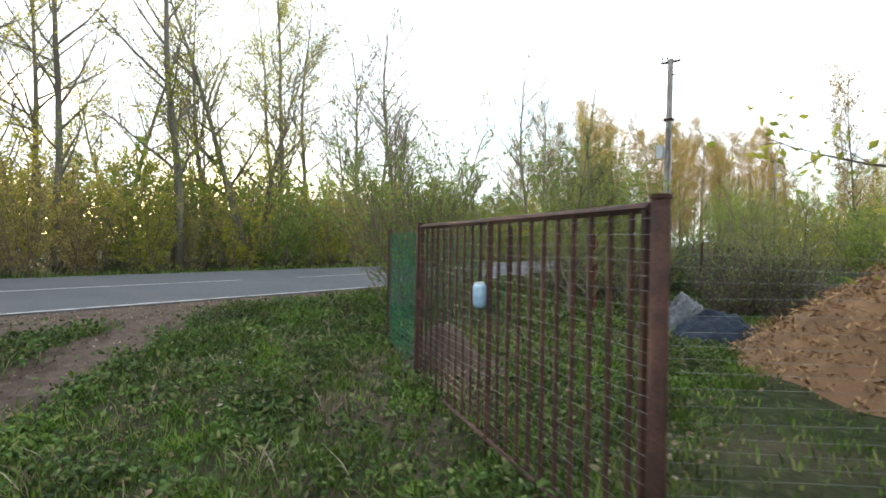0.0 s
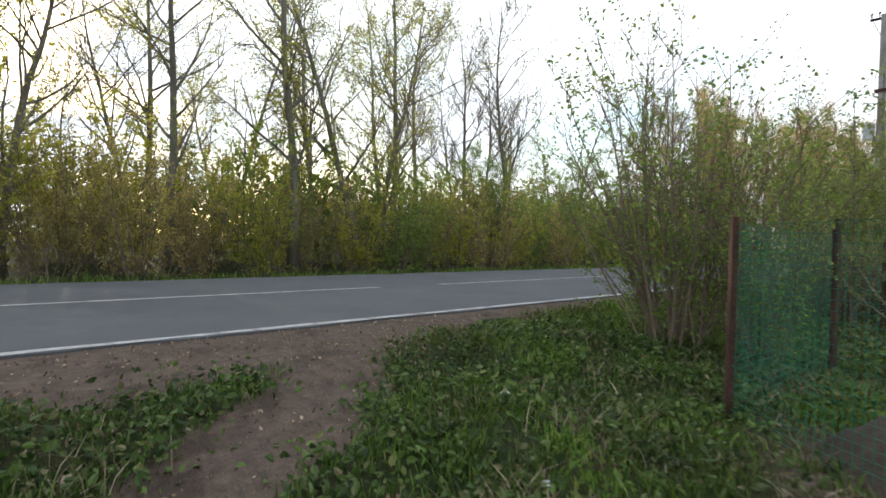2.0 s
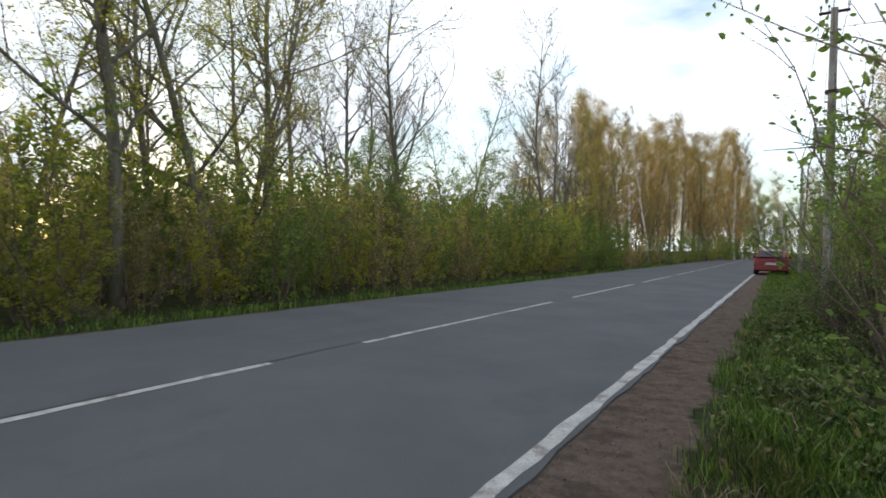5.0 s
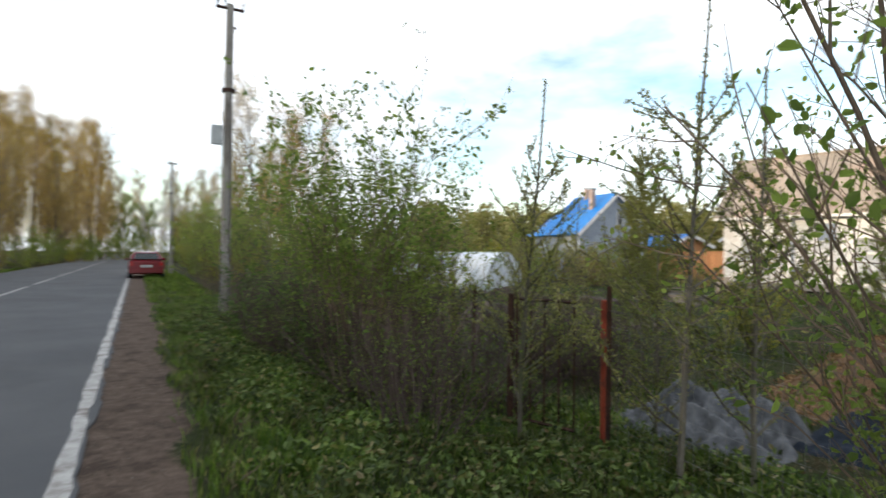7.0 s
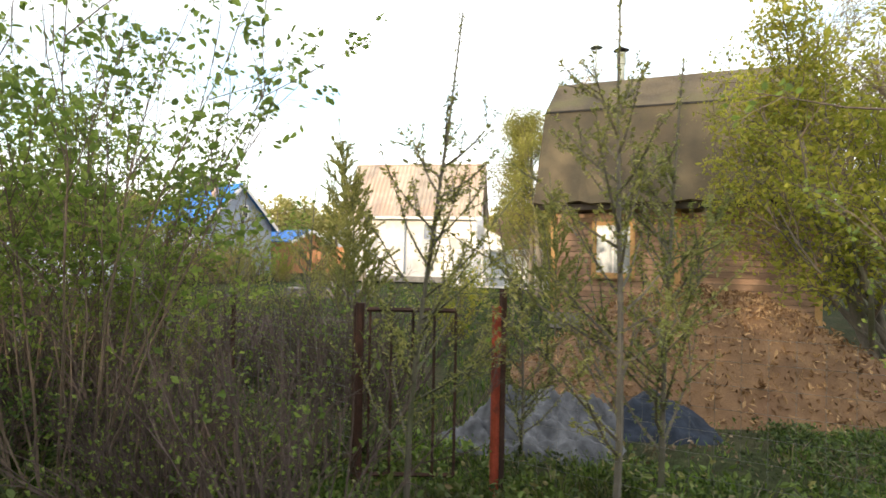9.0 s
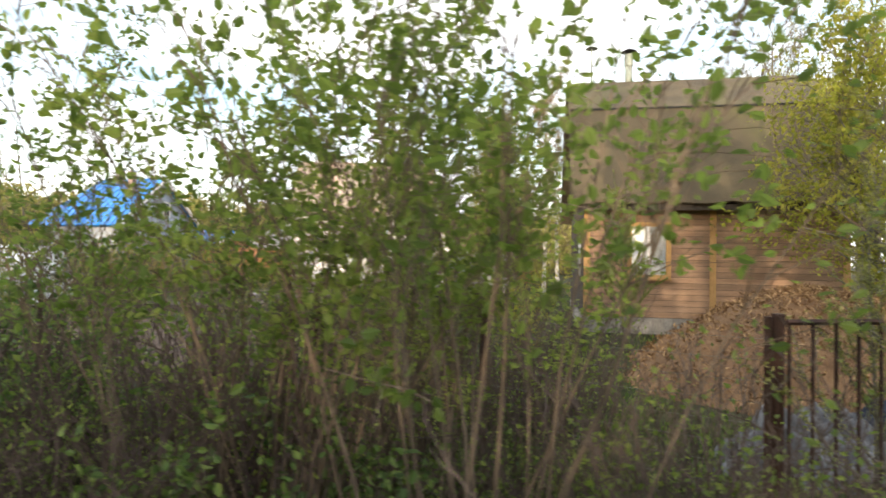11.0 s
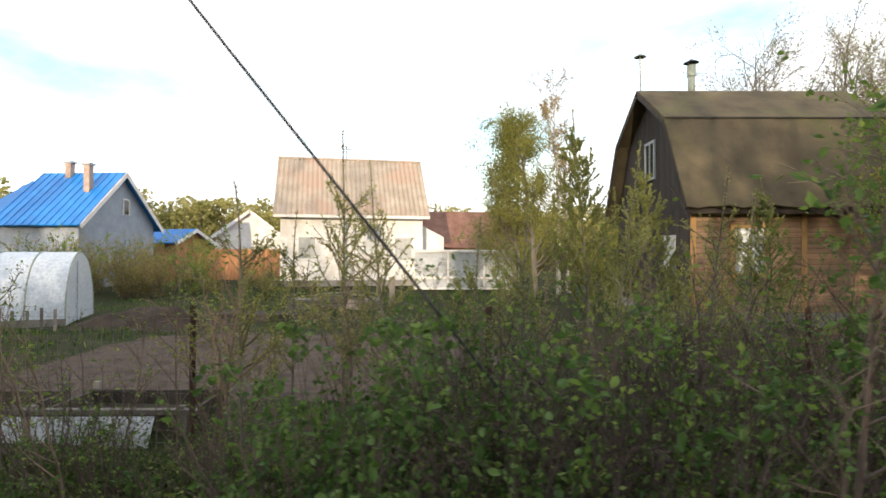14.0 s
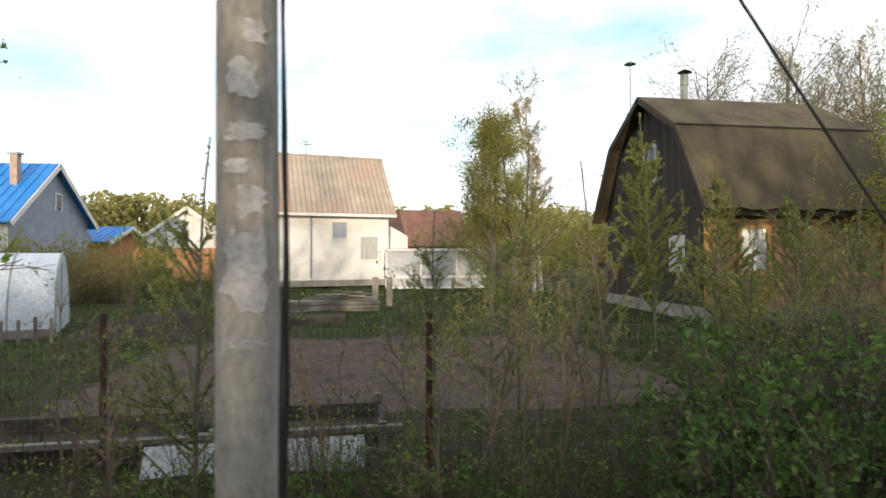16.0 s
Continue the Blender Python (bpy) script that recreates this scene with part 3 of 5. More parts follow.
def make_larch(name, seed, height, label, leaf, dense=1.15, reach=0.42, category="conifer", leaf_size=0.019, spire=0.12):
    """A young conifer: straight stem with a bare spire, whorls of rising side shoots set with needle tufts."""
    r = random.Random(seed)
    root = thing(name, (0, 0, -60), label, category)
    trunk, wood, c = Geo(), Geo(), []
    stem = wander(r, Vector((0, 0, -0.1)), Vector((r.gauss(0, 0.03), r.gauss(0, 0.03), 1)), height, 10, 0.02, 0.03)
    trunk.tube(stem, [0.005 + 0.0058 * height * (1 - i / 10) for i in range(11)], 5)

    def tufts(line, length, spacing):
        for k in range(int(length / spacing) + 2):
            q, e = along(line, min(0.999, (k + 0.5 * r.random()) * spacing / length))
            for _ in range(5):
                c.append((q.x + r.gauss(0, 0.011), q.y + r.gauss(0, 0.011), q.z + r.gauss(0, 0.011)))

    n = int(20 * dense) + 6
    for k in range(n):
        t = 0.14 + (0.86 - spire) * (k + r.random()) / n
        p, d = along(stem, t)
        ln = height * reach * (1.02 - t) * r.uniform(0.6, 1.15) + 0.12
        br = wander(r, p, side_way(r, d, r.uniform(0.75, 1.15)), ln, 4, 0.05, 0.15)
        wood.tube(br, [0.010, 0.008, 0.006, 0.004, 0.002], 3, False)
        tufts(br, ln, 0.05 / dense)
        for j in range(3):
            q, e = along(br, 0.25 + 0.6 * r.random())
            sb = wander(r, q, side_way(r, e, 0.65), ln * r.uniform(0.25, 0.5), 2, 0.06, 0.12)
            wood.tube(sb, [0.005, 0.004, 0.002], 3, False)
            tufts(sb, ln * 0.38, 0.05 / dense)
    tufts(stem[5:], height * 0.5, 0.05)
    part("trunk", trunk, M_BARK, root)
    tagged(part("branchwork", wood, M_BARK, root), kind="stuff")
    part("foliage", leaf_mesh("foliage", c, leaf_size * 1.5, leaf, seed, 0.4), leaf, root)
    return root


def plant(kind, x, y, scale=1.0, turn=None):
    """Sets a copy of a plant on the ground."""
    t = pr.uniform(0, 360) if turn is None else turn
    ob = copy_thing(kind, Matrix.Translation((x, y, gz(x, y))) @ pose(0, 0, 0, 0, 0, t))
    ob.scale = (scale * pr.uniform(0.94, 1.06), scale * pr.uniform(0.94, 1.06), scale)
    return ob


pr = random.Random(11)
ALDER = [make_tree("alder_tree", 20 + i, h, 0.13, 24, 3.7, M_BARK, M_LEAF_SPRING, 7500 + 1500 * i, 0.072, "tall slender tree with sparse yellow-green spring leaves beside the road", "tree", st, 0.2, 1.05, "roadside trees", 5, 0.13)
         for i, (h, st) in enumerate(((14.5, 1), (13.0, 2), (15.5, 1)))]
BARE = [make_tree("bare_tree", 40 + i, h, 0.13, 24, 4.4, M_BARK, M_LEAF_SPRING, 1800, 0.05, "tall nearly leafless tree with spreading fine branches", "tree", st, 0.28, 1.0, "roadside trees", 6)
        for i, (h, st) in enumerate(((15.0, 1), (12.5, 1), (13.5, 2)))]
SHOOT = [make_tree("young_tree", 50 + i, 2.0, 0.016, 9, 0.62, M_TWIG, M_LEAF, 130, 0.034, "thin nearly leafless sapling standing along the fence", "sapling", st, 0.3, 0.75, "fence saplings", 2, 0.03)
         for i, st in enumerate((1, 2, 3))]
APPLE = make_tree("apple_sapling", 57, 2.15, 0.017, 13, 0.95, M_DARKTWIG, M_LEAF_LUSH, 420, 0.046, "small dark-branched fruit tree with a few young leaves", "tree", 2, 0.25, 1.0, "fence saplings", 2, 0.035)
BIRCH = [make_tree("birch_tree", 60 + i, h, 0.10, 26, 2.2, M_BIRCHBARK, M_LEAF_HAZE, 4200, 0.06, "white-barked birch with hazy yellowish spring leaves", "tree", 1, 0.3, 0.75, "birches", 5)
         for i, h in enumerate((13.0, 11.0))]
HAZY = [make_tree("hazy_birch", 70 + i, 12.5, 0.09, 26, 2.7, M_BARK, M_LEAF_HAZE, 11000, 0.07, "reddish-brown budding birch in the roadside wood", "tree", 1, 0.1, 0.8, "roadside trees", 5, 0.22) for i in range(2)]
GREEN_TREE = make_tree("leafy_tree", 75, 8.5, 0.10, 26, 2.6, M_BARK, M_LEAF, 17000, 0.085, "green young tree in the roadside wood", "tree", 2, 0.08, 0.9, "roadside trees", 4, 0.16)
PINE = make_tree("pine_tree", 77, 8.0, 0.15, 34, 2.9, M_BARK, M_PINE, 34000, 0.07, "bushy yellowish-green pine beside the birches", "tree", 1, 0.1, 1.1, "", 5, 0.2)
BROAD_TREE = make_tree("broad_willow", 90, 12.0, 0.2, 30, 5.2, M_BARK, M_LEAF_PALE, 13000, 0.085, "broad old tree with pale grey-green opening leaves", "tree", 3, 0.22, 1.0, "", 6, 0.16)
GARDEN_TREE = make_tree("garden_tree", 80, 6.2, 0.10, 26, 2.5, M_BARK, M_LEAF_SPRING, 26000, 0.085, "leafy bright green tree beside the wooden house", "tree", 3, 0.1, 1.0, "", 4, 0.14)
BRUSH_GREEN = [make_bush("roadside_bush", 100 + i, 3.3, 2.6, 17, M_LEAF, 5200, 0.075, "dense fresh green bush at the edge of the wood", "bush", "roadside undergrowth", 0.05, M_TWIG, 0.6, 6, 3) for i in range(2)]
BRUSH_BROWN = [make_bush("brown_thicket", 110 + i, 3.0, 2.8, 26, M_LEAF_RUST, 4200, 0.06, "tangled brown twiggy thicket at the edge of the wood", "bush", "roadside undergrowth", 0.05, M_TWIG, 0.6, 6, 3) for i in range(2)]
BRUSH_YELLOW = make_bush("yellowish_bush", 120, 3.8, 2.6, 18, M_LEAF_SPRING, 5200, 0.075, "tall bush with yellow-green young leaves", "bush", "roadside undergrowth", 0.05, M_TWIG, 0.55, 6, 3)
WILLOW = make_bush("willow_bush", 130, 3.2, 1.6, 40, M_LEAF, 6600, 0.041, "many-stemmed willow bush with fresh green leaves on the verge", "bush", "", 0.12, M_TWIG, 0.42, 8, 3, 0.5, True)
LILAC = [make_bush("leafy_bush", 140 + i, 3.1, 1.9, 20, M_LEAF, 4800, 0.046, "many-stemmed bush with broad green leaves by the garden fence", "bush", "fence bushes", 0.5, M_TWIG, 0.42, 8, 4, 0.66, True, 0.62, 3) for i in range(2)]
LOW = [make_bush("low_bush", 150 + i, 1.15, 1.2, 24, leaf, n, size, "low spreading bush with broad green leaves along the fence", "bush", "low verge bushes", 0.15, M_DARKTWIG, 0.8, 5, 2, 0.5, True, 1.0, 6)
       for i, (leaf, n, size) in enumerate(((M_LEAF_LUSH, 1500, 0.045), (M_LEAF_LUSH, 1080, 0.042), (M_LEAF_DARK, 1100, 0.04)))]
TWIGGY = [make_bush("twiggy_bush", 160 + i, 1.5, 1.4, 30, M_LEAF, 420, 0.036, "leafless tangle of brown shoots along the fence", "bush", "low verge bushes", 0.15, M_DARKTWIG, 0.75, 6, 2) for i in range(2)]
SAPLING = [make_larch("larch_sapling", 170 + i, h, "young larch with pale new needles by the garden fence", M_NEEDLE, 1.1, 0.36, spire=0.24) for i, h in enumerate((3.3, 2.6))]
LARCH = make_larch("larch_tree", 175, 4.3, "feathery young larch with pale green needles in the garden", M_NEEDLE, 2.4, 0.30, leaf_size=0.03)

# the wood across the road
for x, y, k, s in ((-10.2, 8.2, ALDER[0], 1.0), (-10.6, 11.2, ALDER[1], 1.0), (-12.0, 13.5, ALDER[2], 0.95), (-14.4, 16.7, BARE[0], 0.9), (-13.1, 22.5, BARE[1], 1.05), (-16.8, 23.0, BARE[2], 1.0),
                   (-11.0, 33.5, BARE[0], 0.95), (-15.5, 12.2, BARE[1], 1.0), (-11.5, 5.0, ALDER[2], 0.9), (-10.5, 1.0, ALDER[1], 0.95), (-12.5, -4.0, BARE[2], 1.0), (-10.4, -9.0, ALDER[0], 0.9),
                   (-15, -14, ALDER[2], 1.0), (-12, -20, BARE[0], 1.0), (-17, 6, BARE[2], 1.0), (-18, 17.5, ALDER[0], 1.0), (-20, 10, ALDER[1], 1.0), (-21, 29, BARE[0], 1.0), (-14, 28.5, ALDER[1], 0.85), (-11.6, 25.6, GREEN_TREE, 0.62), (-10.9, 30.5, GREEN_TREE, 0.55), (-11.2, 37.0, BARE[2], 0.95), (-10.8, 17.8, GREEN_TREE, 0.6)):
    plant(k, x, y, s)
for i in range(16):
    x, y = pr.uniform(-36, -18), pr.uniform(-30, 60)
    plant(pr.choice(BARE), x, y, pr.uniform(0.7, 0.9))
for i in range(20):
    plant(pr.choice(HAZY), -13 - pr.uniform(0, 5) + max(0, (i - 9) * 0.35), 46 + i * 2.9, 1.05 + 0.022 * i)
for i in range(46):
    y = 37 + i * 1.75
    k = pr.choice(HAZY + [HAZY[0], HAZY[1], BIRCH[0]]) if y > 46 else pr.choice((BARE[1], ALDER[1], HAZY[0]))
    plant(k, -9.8 - pr.uniform(0, 4.5) + max(0, (y - 60) * 0.12), y, (0.8 if y < 46 else 1.05 + 0.0085 * (y - 46)) * pr.uniform(0.85, 1.12))
y = -24.0
while y < 100:
    near = -12 < y < 44
    x = -9.1 - pr.uniform(0, 0.9) + max(0, (y - 60) * 0.12)
    k = BRUSH_BROWN if (y < 8.5 or 13 < y < 15) else BRUSH_GREEN + [BRUSH_YELLOW]
    plant(pr.choice(k if pr.random() < 0.65 else BRUSH_BROWN + BRUSH_GREEN + [BRUSH_YELLOW]), x, y, pr.uniform(0.75, 1.1))
    if near:
        plant(pr.choice(BRUSH_BROWN + BRUSH_GREEN + [BRUSH_YELLOW]), x - 2.4, y + 0.7, pr.uniform(1.05, 1.35))
    y += pr.uniform(1.3, 1.9) if near else 3.2
for i in range(16):
    plant(pr.choice(BRUSH_BROWN + BRUSH_GREEN + [BRUSH_YELLOW]), -15.5 - pr.uniform(0, 2), -14 + i * 3.6, pr.uniform(1.2, 1.5))

# the verge and the fence line
for x, y, s in ((2.75, 5.15, 0.95), (3.35, 5.6, 0.75)):
    plant(WILLOW, x, y, s)
for x, y, k, s in ((2.7, 11.25, LILAC[0], 1.1), (3.1, 12.2, LILAC[1], 1.0), (3.1, 13.1, LILAC[0], 0.92), (3.7, 11.6, LILAC[1], 0.8), (3.4, 24.5, LILAC[1], 1.15), (3.8, 27, LILAC[0], 1.25), (3.0, 29, LILAC[0], 1.1), (3.2, 33, LILAC[1], 1.2)):
    plant(k, x, y, s)
for x, y, k, s in ((10.5, 13.6, LARCH, 1.12), (9.3, 12.85, LARCH, 0.9), (11.6, 9.4, LARCH, 0.85), (7.5, 18.5, SAPLING[1], 1.0), (6.6, 17.6, SAPLING[0], 1.05), (2.15, 14.96, APPLE, 1.0), (3.0, 16.2, APPLE, 0.8), (3.3, 14.3, APPLE, 0.9), (3.2, 15.3, TWIGGY[0], 1.1), (3.7, 15.9, TWIGGY[1], 1.1), (3.0, 14.7, TWIGGY[1], 1.0), (2.7, 15.9, TWIGGY[0], 0.8), (4.3, 22.7, SHOOT[0], 1.78), (4.0, 23.5, SHOOT[1], 1.98), (4.9, 18.6, SHOOT[1], 1.12), (4.7, 15.7, SHOOT[0], 1.06), (5.2, 17.3, SHOOT[2], 1.06), (3.9, 20.9, SHOOT[1], 0.92), (4.4, 21.4, SHOOT[2], 0.86), (3.7, 19.0, SHOOT[0], 0.79), (4.5, 19.6, SHOOT[1], 0.92), (4.1, 18.1, SHOOT[2], 0.92), (4.8, 20.3, SHOOT[0], 0.86),
                   (3.57, 9.1, SAPLING[0], 1.05), (4.1, 7.8, SAPLING[0], 1.25), (4.6, 7.5, SAPLING[1], 1.3), (4.8, 8.6, SAPLING[1], 0.85), (4.5, 12.0, SAPLING[1], 0.8), (5.5, 17.0, SAPLING[0], 0.92), (4.6, 16.2, SAPLING[1], 0.9),
                   (5.1, 18.3, SAPLING[1], 1.05), (6.0, 14.6, SAPLING[0], 1.0), (6.6, 13.3, SAPLING[0], 0.95), (7.2, 12.4, SAPLING[1], 1.1), (4.3, 20.6, SAPLING[1], 1.1), (5.9, 15.6, SAPLING[1], 1.0)):
    plant(k, x, y, s)
for x, y, s in ((2.6, 17.0, 1.1), (2.9, 17.3, 0.9), (3.3, 16.9, 1.2), (2.6, 16.2, 1.2), (3.9, 16.3, 1.25)):
    plant(LOW[pr.randrange(3)], x, y, s)
for i in range(10):
    plant(TWIGGY[i % 2], 2.1 + pr.uniform(0, 0.7), 12.9 + i * 0.16, pr.uniform(0.55, 0.8))
for i in range(5):
    plant(TWIGGY[i % 2], 3.9 + pr.uniform(0, 0.8), 18.0 + i * 0.85, pr.uniform(0.6, 0.85))
for i in range(64):
    y = 7.0 + i * 0.22 + pr.uniform(-0.15, 0.15)
    x = pr.uniform(2.55, 4.7)
    if (y > 19.3 and x < 3.4) or (y < 9.8 and (x > 3.2 or pr.random() < 0.5)):
        continue
    plant(pr.choice(TWIGGY + TWIGGY + LOW if 12.8 < y < 15.2 else (TWIGGY + LOW if y < 12.8 else LOW + LOW + TWIGGY)), x, y, pr.uniform(0.8, 1.2) * (0.5 if y > 16.9 else (0.85 if y < 12 else 1.1)))
for x, y, k in ((10.7, 4.1, GARDEN_TREE), (25.0, -1.6, BROAD_TREE), (27.5, 0.6, BROAD_TREE), (24.5, -6.0, BROAD_TREE), (25.2, -4.0, BIRCH[0]), (26.5, -6.0, ALDER[1]), (26.3, 10.9, BIRCH[1]), (27.2, 10.2, BIRCH[1]), (7.6, 47.6, BIRCH[0]), (9.5, 51, BIRCH[0]), (12.5, 56, BIRCH[1]), (24.9, 12.3, PINE), (26.4, 12.9, PINE)):
    plant(k, x, y, 1.0)
for i in range(10):
    plant(pr.choice(BRUSH_GREEN + [BRUSH_YELLOW]), 8 + pr.uniform(-1.5, 4), 17.0 + pr.uniform(14, 15) + i * 4.5, pr.uniform(0.9, 1.2))
for x, y, s in ((22, 31.5, 0.8), (24, 30, 0.8), (26, 33, 0.9), (22.5, 35, 0.8), (30, 30, 0.8), (11, 11.5, 0.45), (21, 14, 0.5), (23, 9, 0.8), (38, 14, 1.0), (39.5, 11, 1.0), (37, 8, 1.2), (40, 5, 1.2)):
    plant(pr.choice((BRUSH_YELLOW, BRUSH_BROWN[0], BRUSH_GREEN[0])), x, y, s)
for i in range(16):
    plant(pr.choice(TWIGGY), 5.4 + pr.uniform(0, 2.0), 10.6 + i * 0.22, pr.uniform(0.8, 1.1))
for i in range(22):
    plant(pr.choice([BRUSH_YELLOW] + BRUSH_BROWN + BRUSH_BROWN + BRUSH_GREEN[:1]), 23.5 + pr.uniform(0, 6.5), 28.2 + i * 0.55 + pr.uniform(0, 0.6), pr.uniform(0.65, 0.9))
for i in range(9):
    plant(pr.choice(BRUSH_BROWN + [BRUSH_YELLOW]), 26 + pr.uniform(0, 8), 24.5 + i * 0.5, pr.uniform(0.25, 0.4))
# a closed second line of scrub behind the roadside bushes
for i in range(26):
    plant(pr.choice(BRUSH_BROWN + BRUSH_GREEN + [BRUSH_YELLOW]), -15.2 - pr.uniform(0, 3.5), -26 + i * 3.3, pr.uniform(1.0, 1.3))
# the far bend of the road and the woods beside it
for i in range(26):
    plant(pr.choice(HAZY + [BIRCH[0], GREEN_TREE]), -10 + i * 1.1 + pr.uniform(-1, 1), 112 + pr.uniform(0, 22) - i * 0.6, pr.uniform(1.3, 1.65) - 0.022 * i)
for i in range(14):
    plant(pr.choice(BRUSH_GREEN + [BRUSH_YELLOW]), -9 + i * 1.6, 106 - i * 0.8, pr.uniform(0.9, 1.2))
for i in range(20):
    plant(pr.choice(HAZY + [BIRCH[0]]), 6.0 + pr.uniform(0, 9), 46 + i * 3.0, pr.uniform(0.9, 1.15))
for i in range(14):
    plant(pr.choice(BRUSH_GREEN + [BRUSH_YELLOW, BRUSH_YELLOW]), 4.0 + pr.uniform(0, 6), 36 + i * 3.0, pr.uniform(0.9, 1.3))
plant(BARE[2], -8.7, -4.0, 0.9)
# behind the yard at the start
for x, y, s in ((8, 34, 1.2), (9.5, 37, 1.2)):
    plant(BRUSH_GREEN[0], x, y, s)

for k in ALDER + BARE + BIRCH + HAZY + SHOOT + [APPLE, BROAD_TREE, GREEN_TREE, PINE, GARDEN_TREE, BRUSH_YELLOW, WILLOW, LARCH] + BRUSH_GREEN + BRUSH_BROWN + LILAC + LOW + TWIGGY + SAPLING:
    for o in (*k.children_recursive, k):
        bpy.data.objects.remove(o)


def far_wood():
    """The line of woods beyond the gardens, as one mass of leaf clumps with trunks."""
    r = np.random.default_rng(3)
    cs, trunks = [], Geo()
    for i in range(640):
        a = r.uniform(-0.35, 1.25) if i < 450 else r.uniform(1.95, 4.3)
        d = r.uniform(62, 95)
        x, y = 10 + d * math.cos(a), 5 + d * math.sin(a)
        h = r.uniform(6.0, 8.6)
        trunks.tube([Vector((x, y, -0.5)), Vector((x, y, h * 0.9))], [0.16, 0.05], 4, False)
        n = 480 if i < 450 else 420
        t = r.uniform(0.02, 1.0, n)
        rad = (1.25 - t) * 3.3 * np.sqrt(r.uniform(0, 1, n))
        w = r.uniform(0, 6.28, n)
        cs.append(np.stack([x + rad * np.cos(w), y + rad * np.sin(w), t * h], -1))
    root = thing("far_woods", (0, 0, 0), "distant line of mixed spring woods behind the gardens", "woods", kind="stuff")
    part("trunks", trunks, M_BARK, root)
    part("crowns", leaf_mesh("crowns", np.concatenate(cs), 0.36, M_BACKWOOD, 9, 0.8), M_BACKWOOD, root)


far_wood()


# ---- ground cover ----
def blades(name, xy, length, width, material, label, seed, lean=0.35, flat=0.0):
    r = np.random.default_rng(seed)
    n = len(xy)
    x, y = xy[:, 0], xy[:, 1]
    z = land(x, y)
    a = r.uniform(0, 2 * np.pi, n)
    ln = length * r.uniform(0.45, 1.35, n)
    le = lean * r.uniform(0.2, 1.6, n)
    b = r.uniform(0, 2 * np.pi, n)
    side = np.stack([np.cos(a), np.sin(a), 0 * a], -1) * (width * r.uniform(0.6, 1.4, n) / 2)[:, None]
    tip = np.stack([np.cos(b) * le * ln, np.sin(b) * le * ln, ln * (1 - flat)], -1)
    base = np.stack([x, y, z - 0.01], -1)
    mid = base + tip * np.array([0.4, 0.4, 0.6])
    v = np.empty((n, 5, 3))
    v[:, 0], v[:, 1], v[:, 2], v[:, 3], v[:, 4] = base - side * 0.6, base + side * 0.6, mid + side, mid - side, base + tip
    i = np.arange(n)[:, None] * 5
    f4 = (i + np.array([[0, 1, 2, 3]])).tolist()
    f3 = (i + np.array([[3, 2, 4]])).tolist()
    me = bpy.data.meshes.new(name)
    me.from_pydata(v.reshape(-1, 3).tolist(), [], f4 + f3)
    me.materials.append(material)
    return tagged(new(name, me), label, "grass", kind="stuff")


def scatter(n, x0, x1, y0, y1, seed, keep=0.35, clump=1.1):
    r = np.random.default_rng(seed)
    p = np.stack([r.uniform(x0, x1, n), r.uniform(y0, y1, n)], -1)
    m = soil_mask(p[:, 0], p[:, 1])
    tuft = 0.5 + 0.5 * np.sin(clump * 2.3 * p[:, 0] + 1.1 * np.sin(clump * 1.7 * p[:, 1])) * np.cos(clump * 1.9 * p[:, 1] + 0.8 * np.sin(2.9 * p[:, 0]))
    broad = 0.5 + 0.5 * np.sin(0.9 * p[:, 0] + 1.4 * np.sin(0.6 * p[:, 1])) * np.sin(1.1 * p[:, 1] + 0.7 * np.sin(1.3 * p[:, 0]))
    tuft = tuft * (0.35 + 0.9 * broad)
    ok = (r.uniform(size=n) > m * 1.25 - 0.05) & (r.uniform(size=n) < 0.12 + 1.25 * tuft ** 1.6)
    return p[ok]


blades("yard_grass", scatter(60000, 1.2, 7.5, -2.5, 6.5, 1), 0.075, 0.008, M_GRASS, "short fresh grass of the yard entrance", 1)
blades("yard_grass", scatter(26000, 4.0, 13, 1.5, 14, 2), 0.08, 0.014, M_GRASS, "short bright grass behind the gate", 2)
blades("verge_grass", scatter(60000, 0.7, 5.0, 5.0, 24, 3), 0.12, 0.010, M_GRASS, "rough green verge grass", 3)
blades("verge_grass", scatter(30000, 0.7, 3.2, 24, 60, 4), 0.16, 0.02, M_GRASS, "rough green verge grass", 4)
blades("verge_grass", scatter(52000, -9.6, -7.1, -25, 60, 5), 0.17, 0.022, M_GRASS, "rough green verge grass across the road", 5)
blades("garden_grass", scatter(42000, 5.0, 30, 8, 30, 6), 0.12, 0.022, M_GRASS, "grass round the garden beds", 6)


def clumps(centres, per, radius, x0, x1, y0, y1, seed):
    """Points gathered in tufts of unequal size, off the bare soil."""
    r = np.random.default_rng(seed)
    c = np.stack([r.uniform(x0, x1, centres), r.uniform(y0, y1, centres)], -1)
    c = c[soil_mask(c[:, 0], c[:, 1]) < r.uniform(0.1, 0.75, len(c))]
    size = radius * r.uniform(0.4, 1.7, len(c))
    k = r.integers(0, len(c), len(c) * per)
    return c[k] + r.normal(size=(len(k), 2)) * size[k][:, None]


blades("grass_tufts", clumps(650, 55, 0.07, 1.4, 7.4, -2.0, 6.4, 41), 0.10, 0.009, M_GRASS, "taller bright tufts of grass", 41, 0.6)
blades("grass_tufts", clumps(700, 50, 0.09, 1.0, 5.0, 5.0, 20, 42), 0.16, 0.011, M_GRASS, "taller tufts of verge grass", 42, 0.6)
blades("dry_grass", clumps(260, 40, 0.12, 0.9, 6.5, -4.0, 18, 43), 0.16, 0.007, M_DRYLEAF, "dry straw-coloured grass", 43, 1.1)


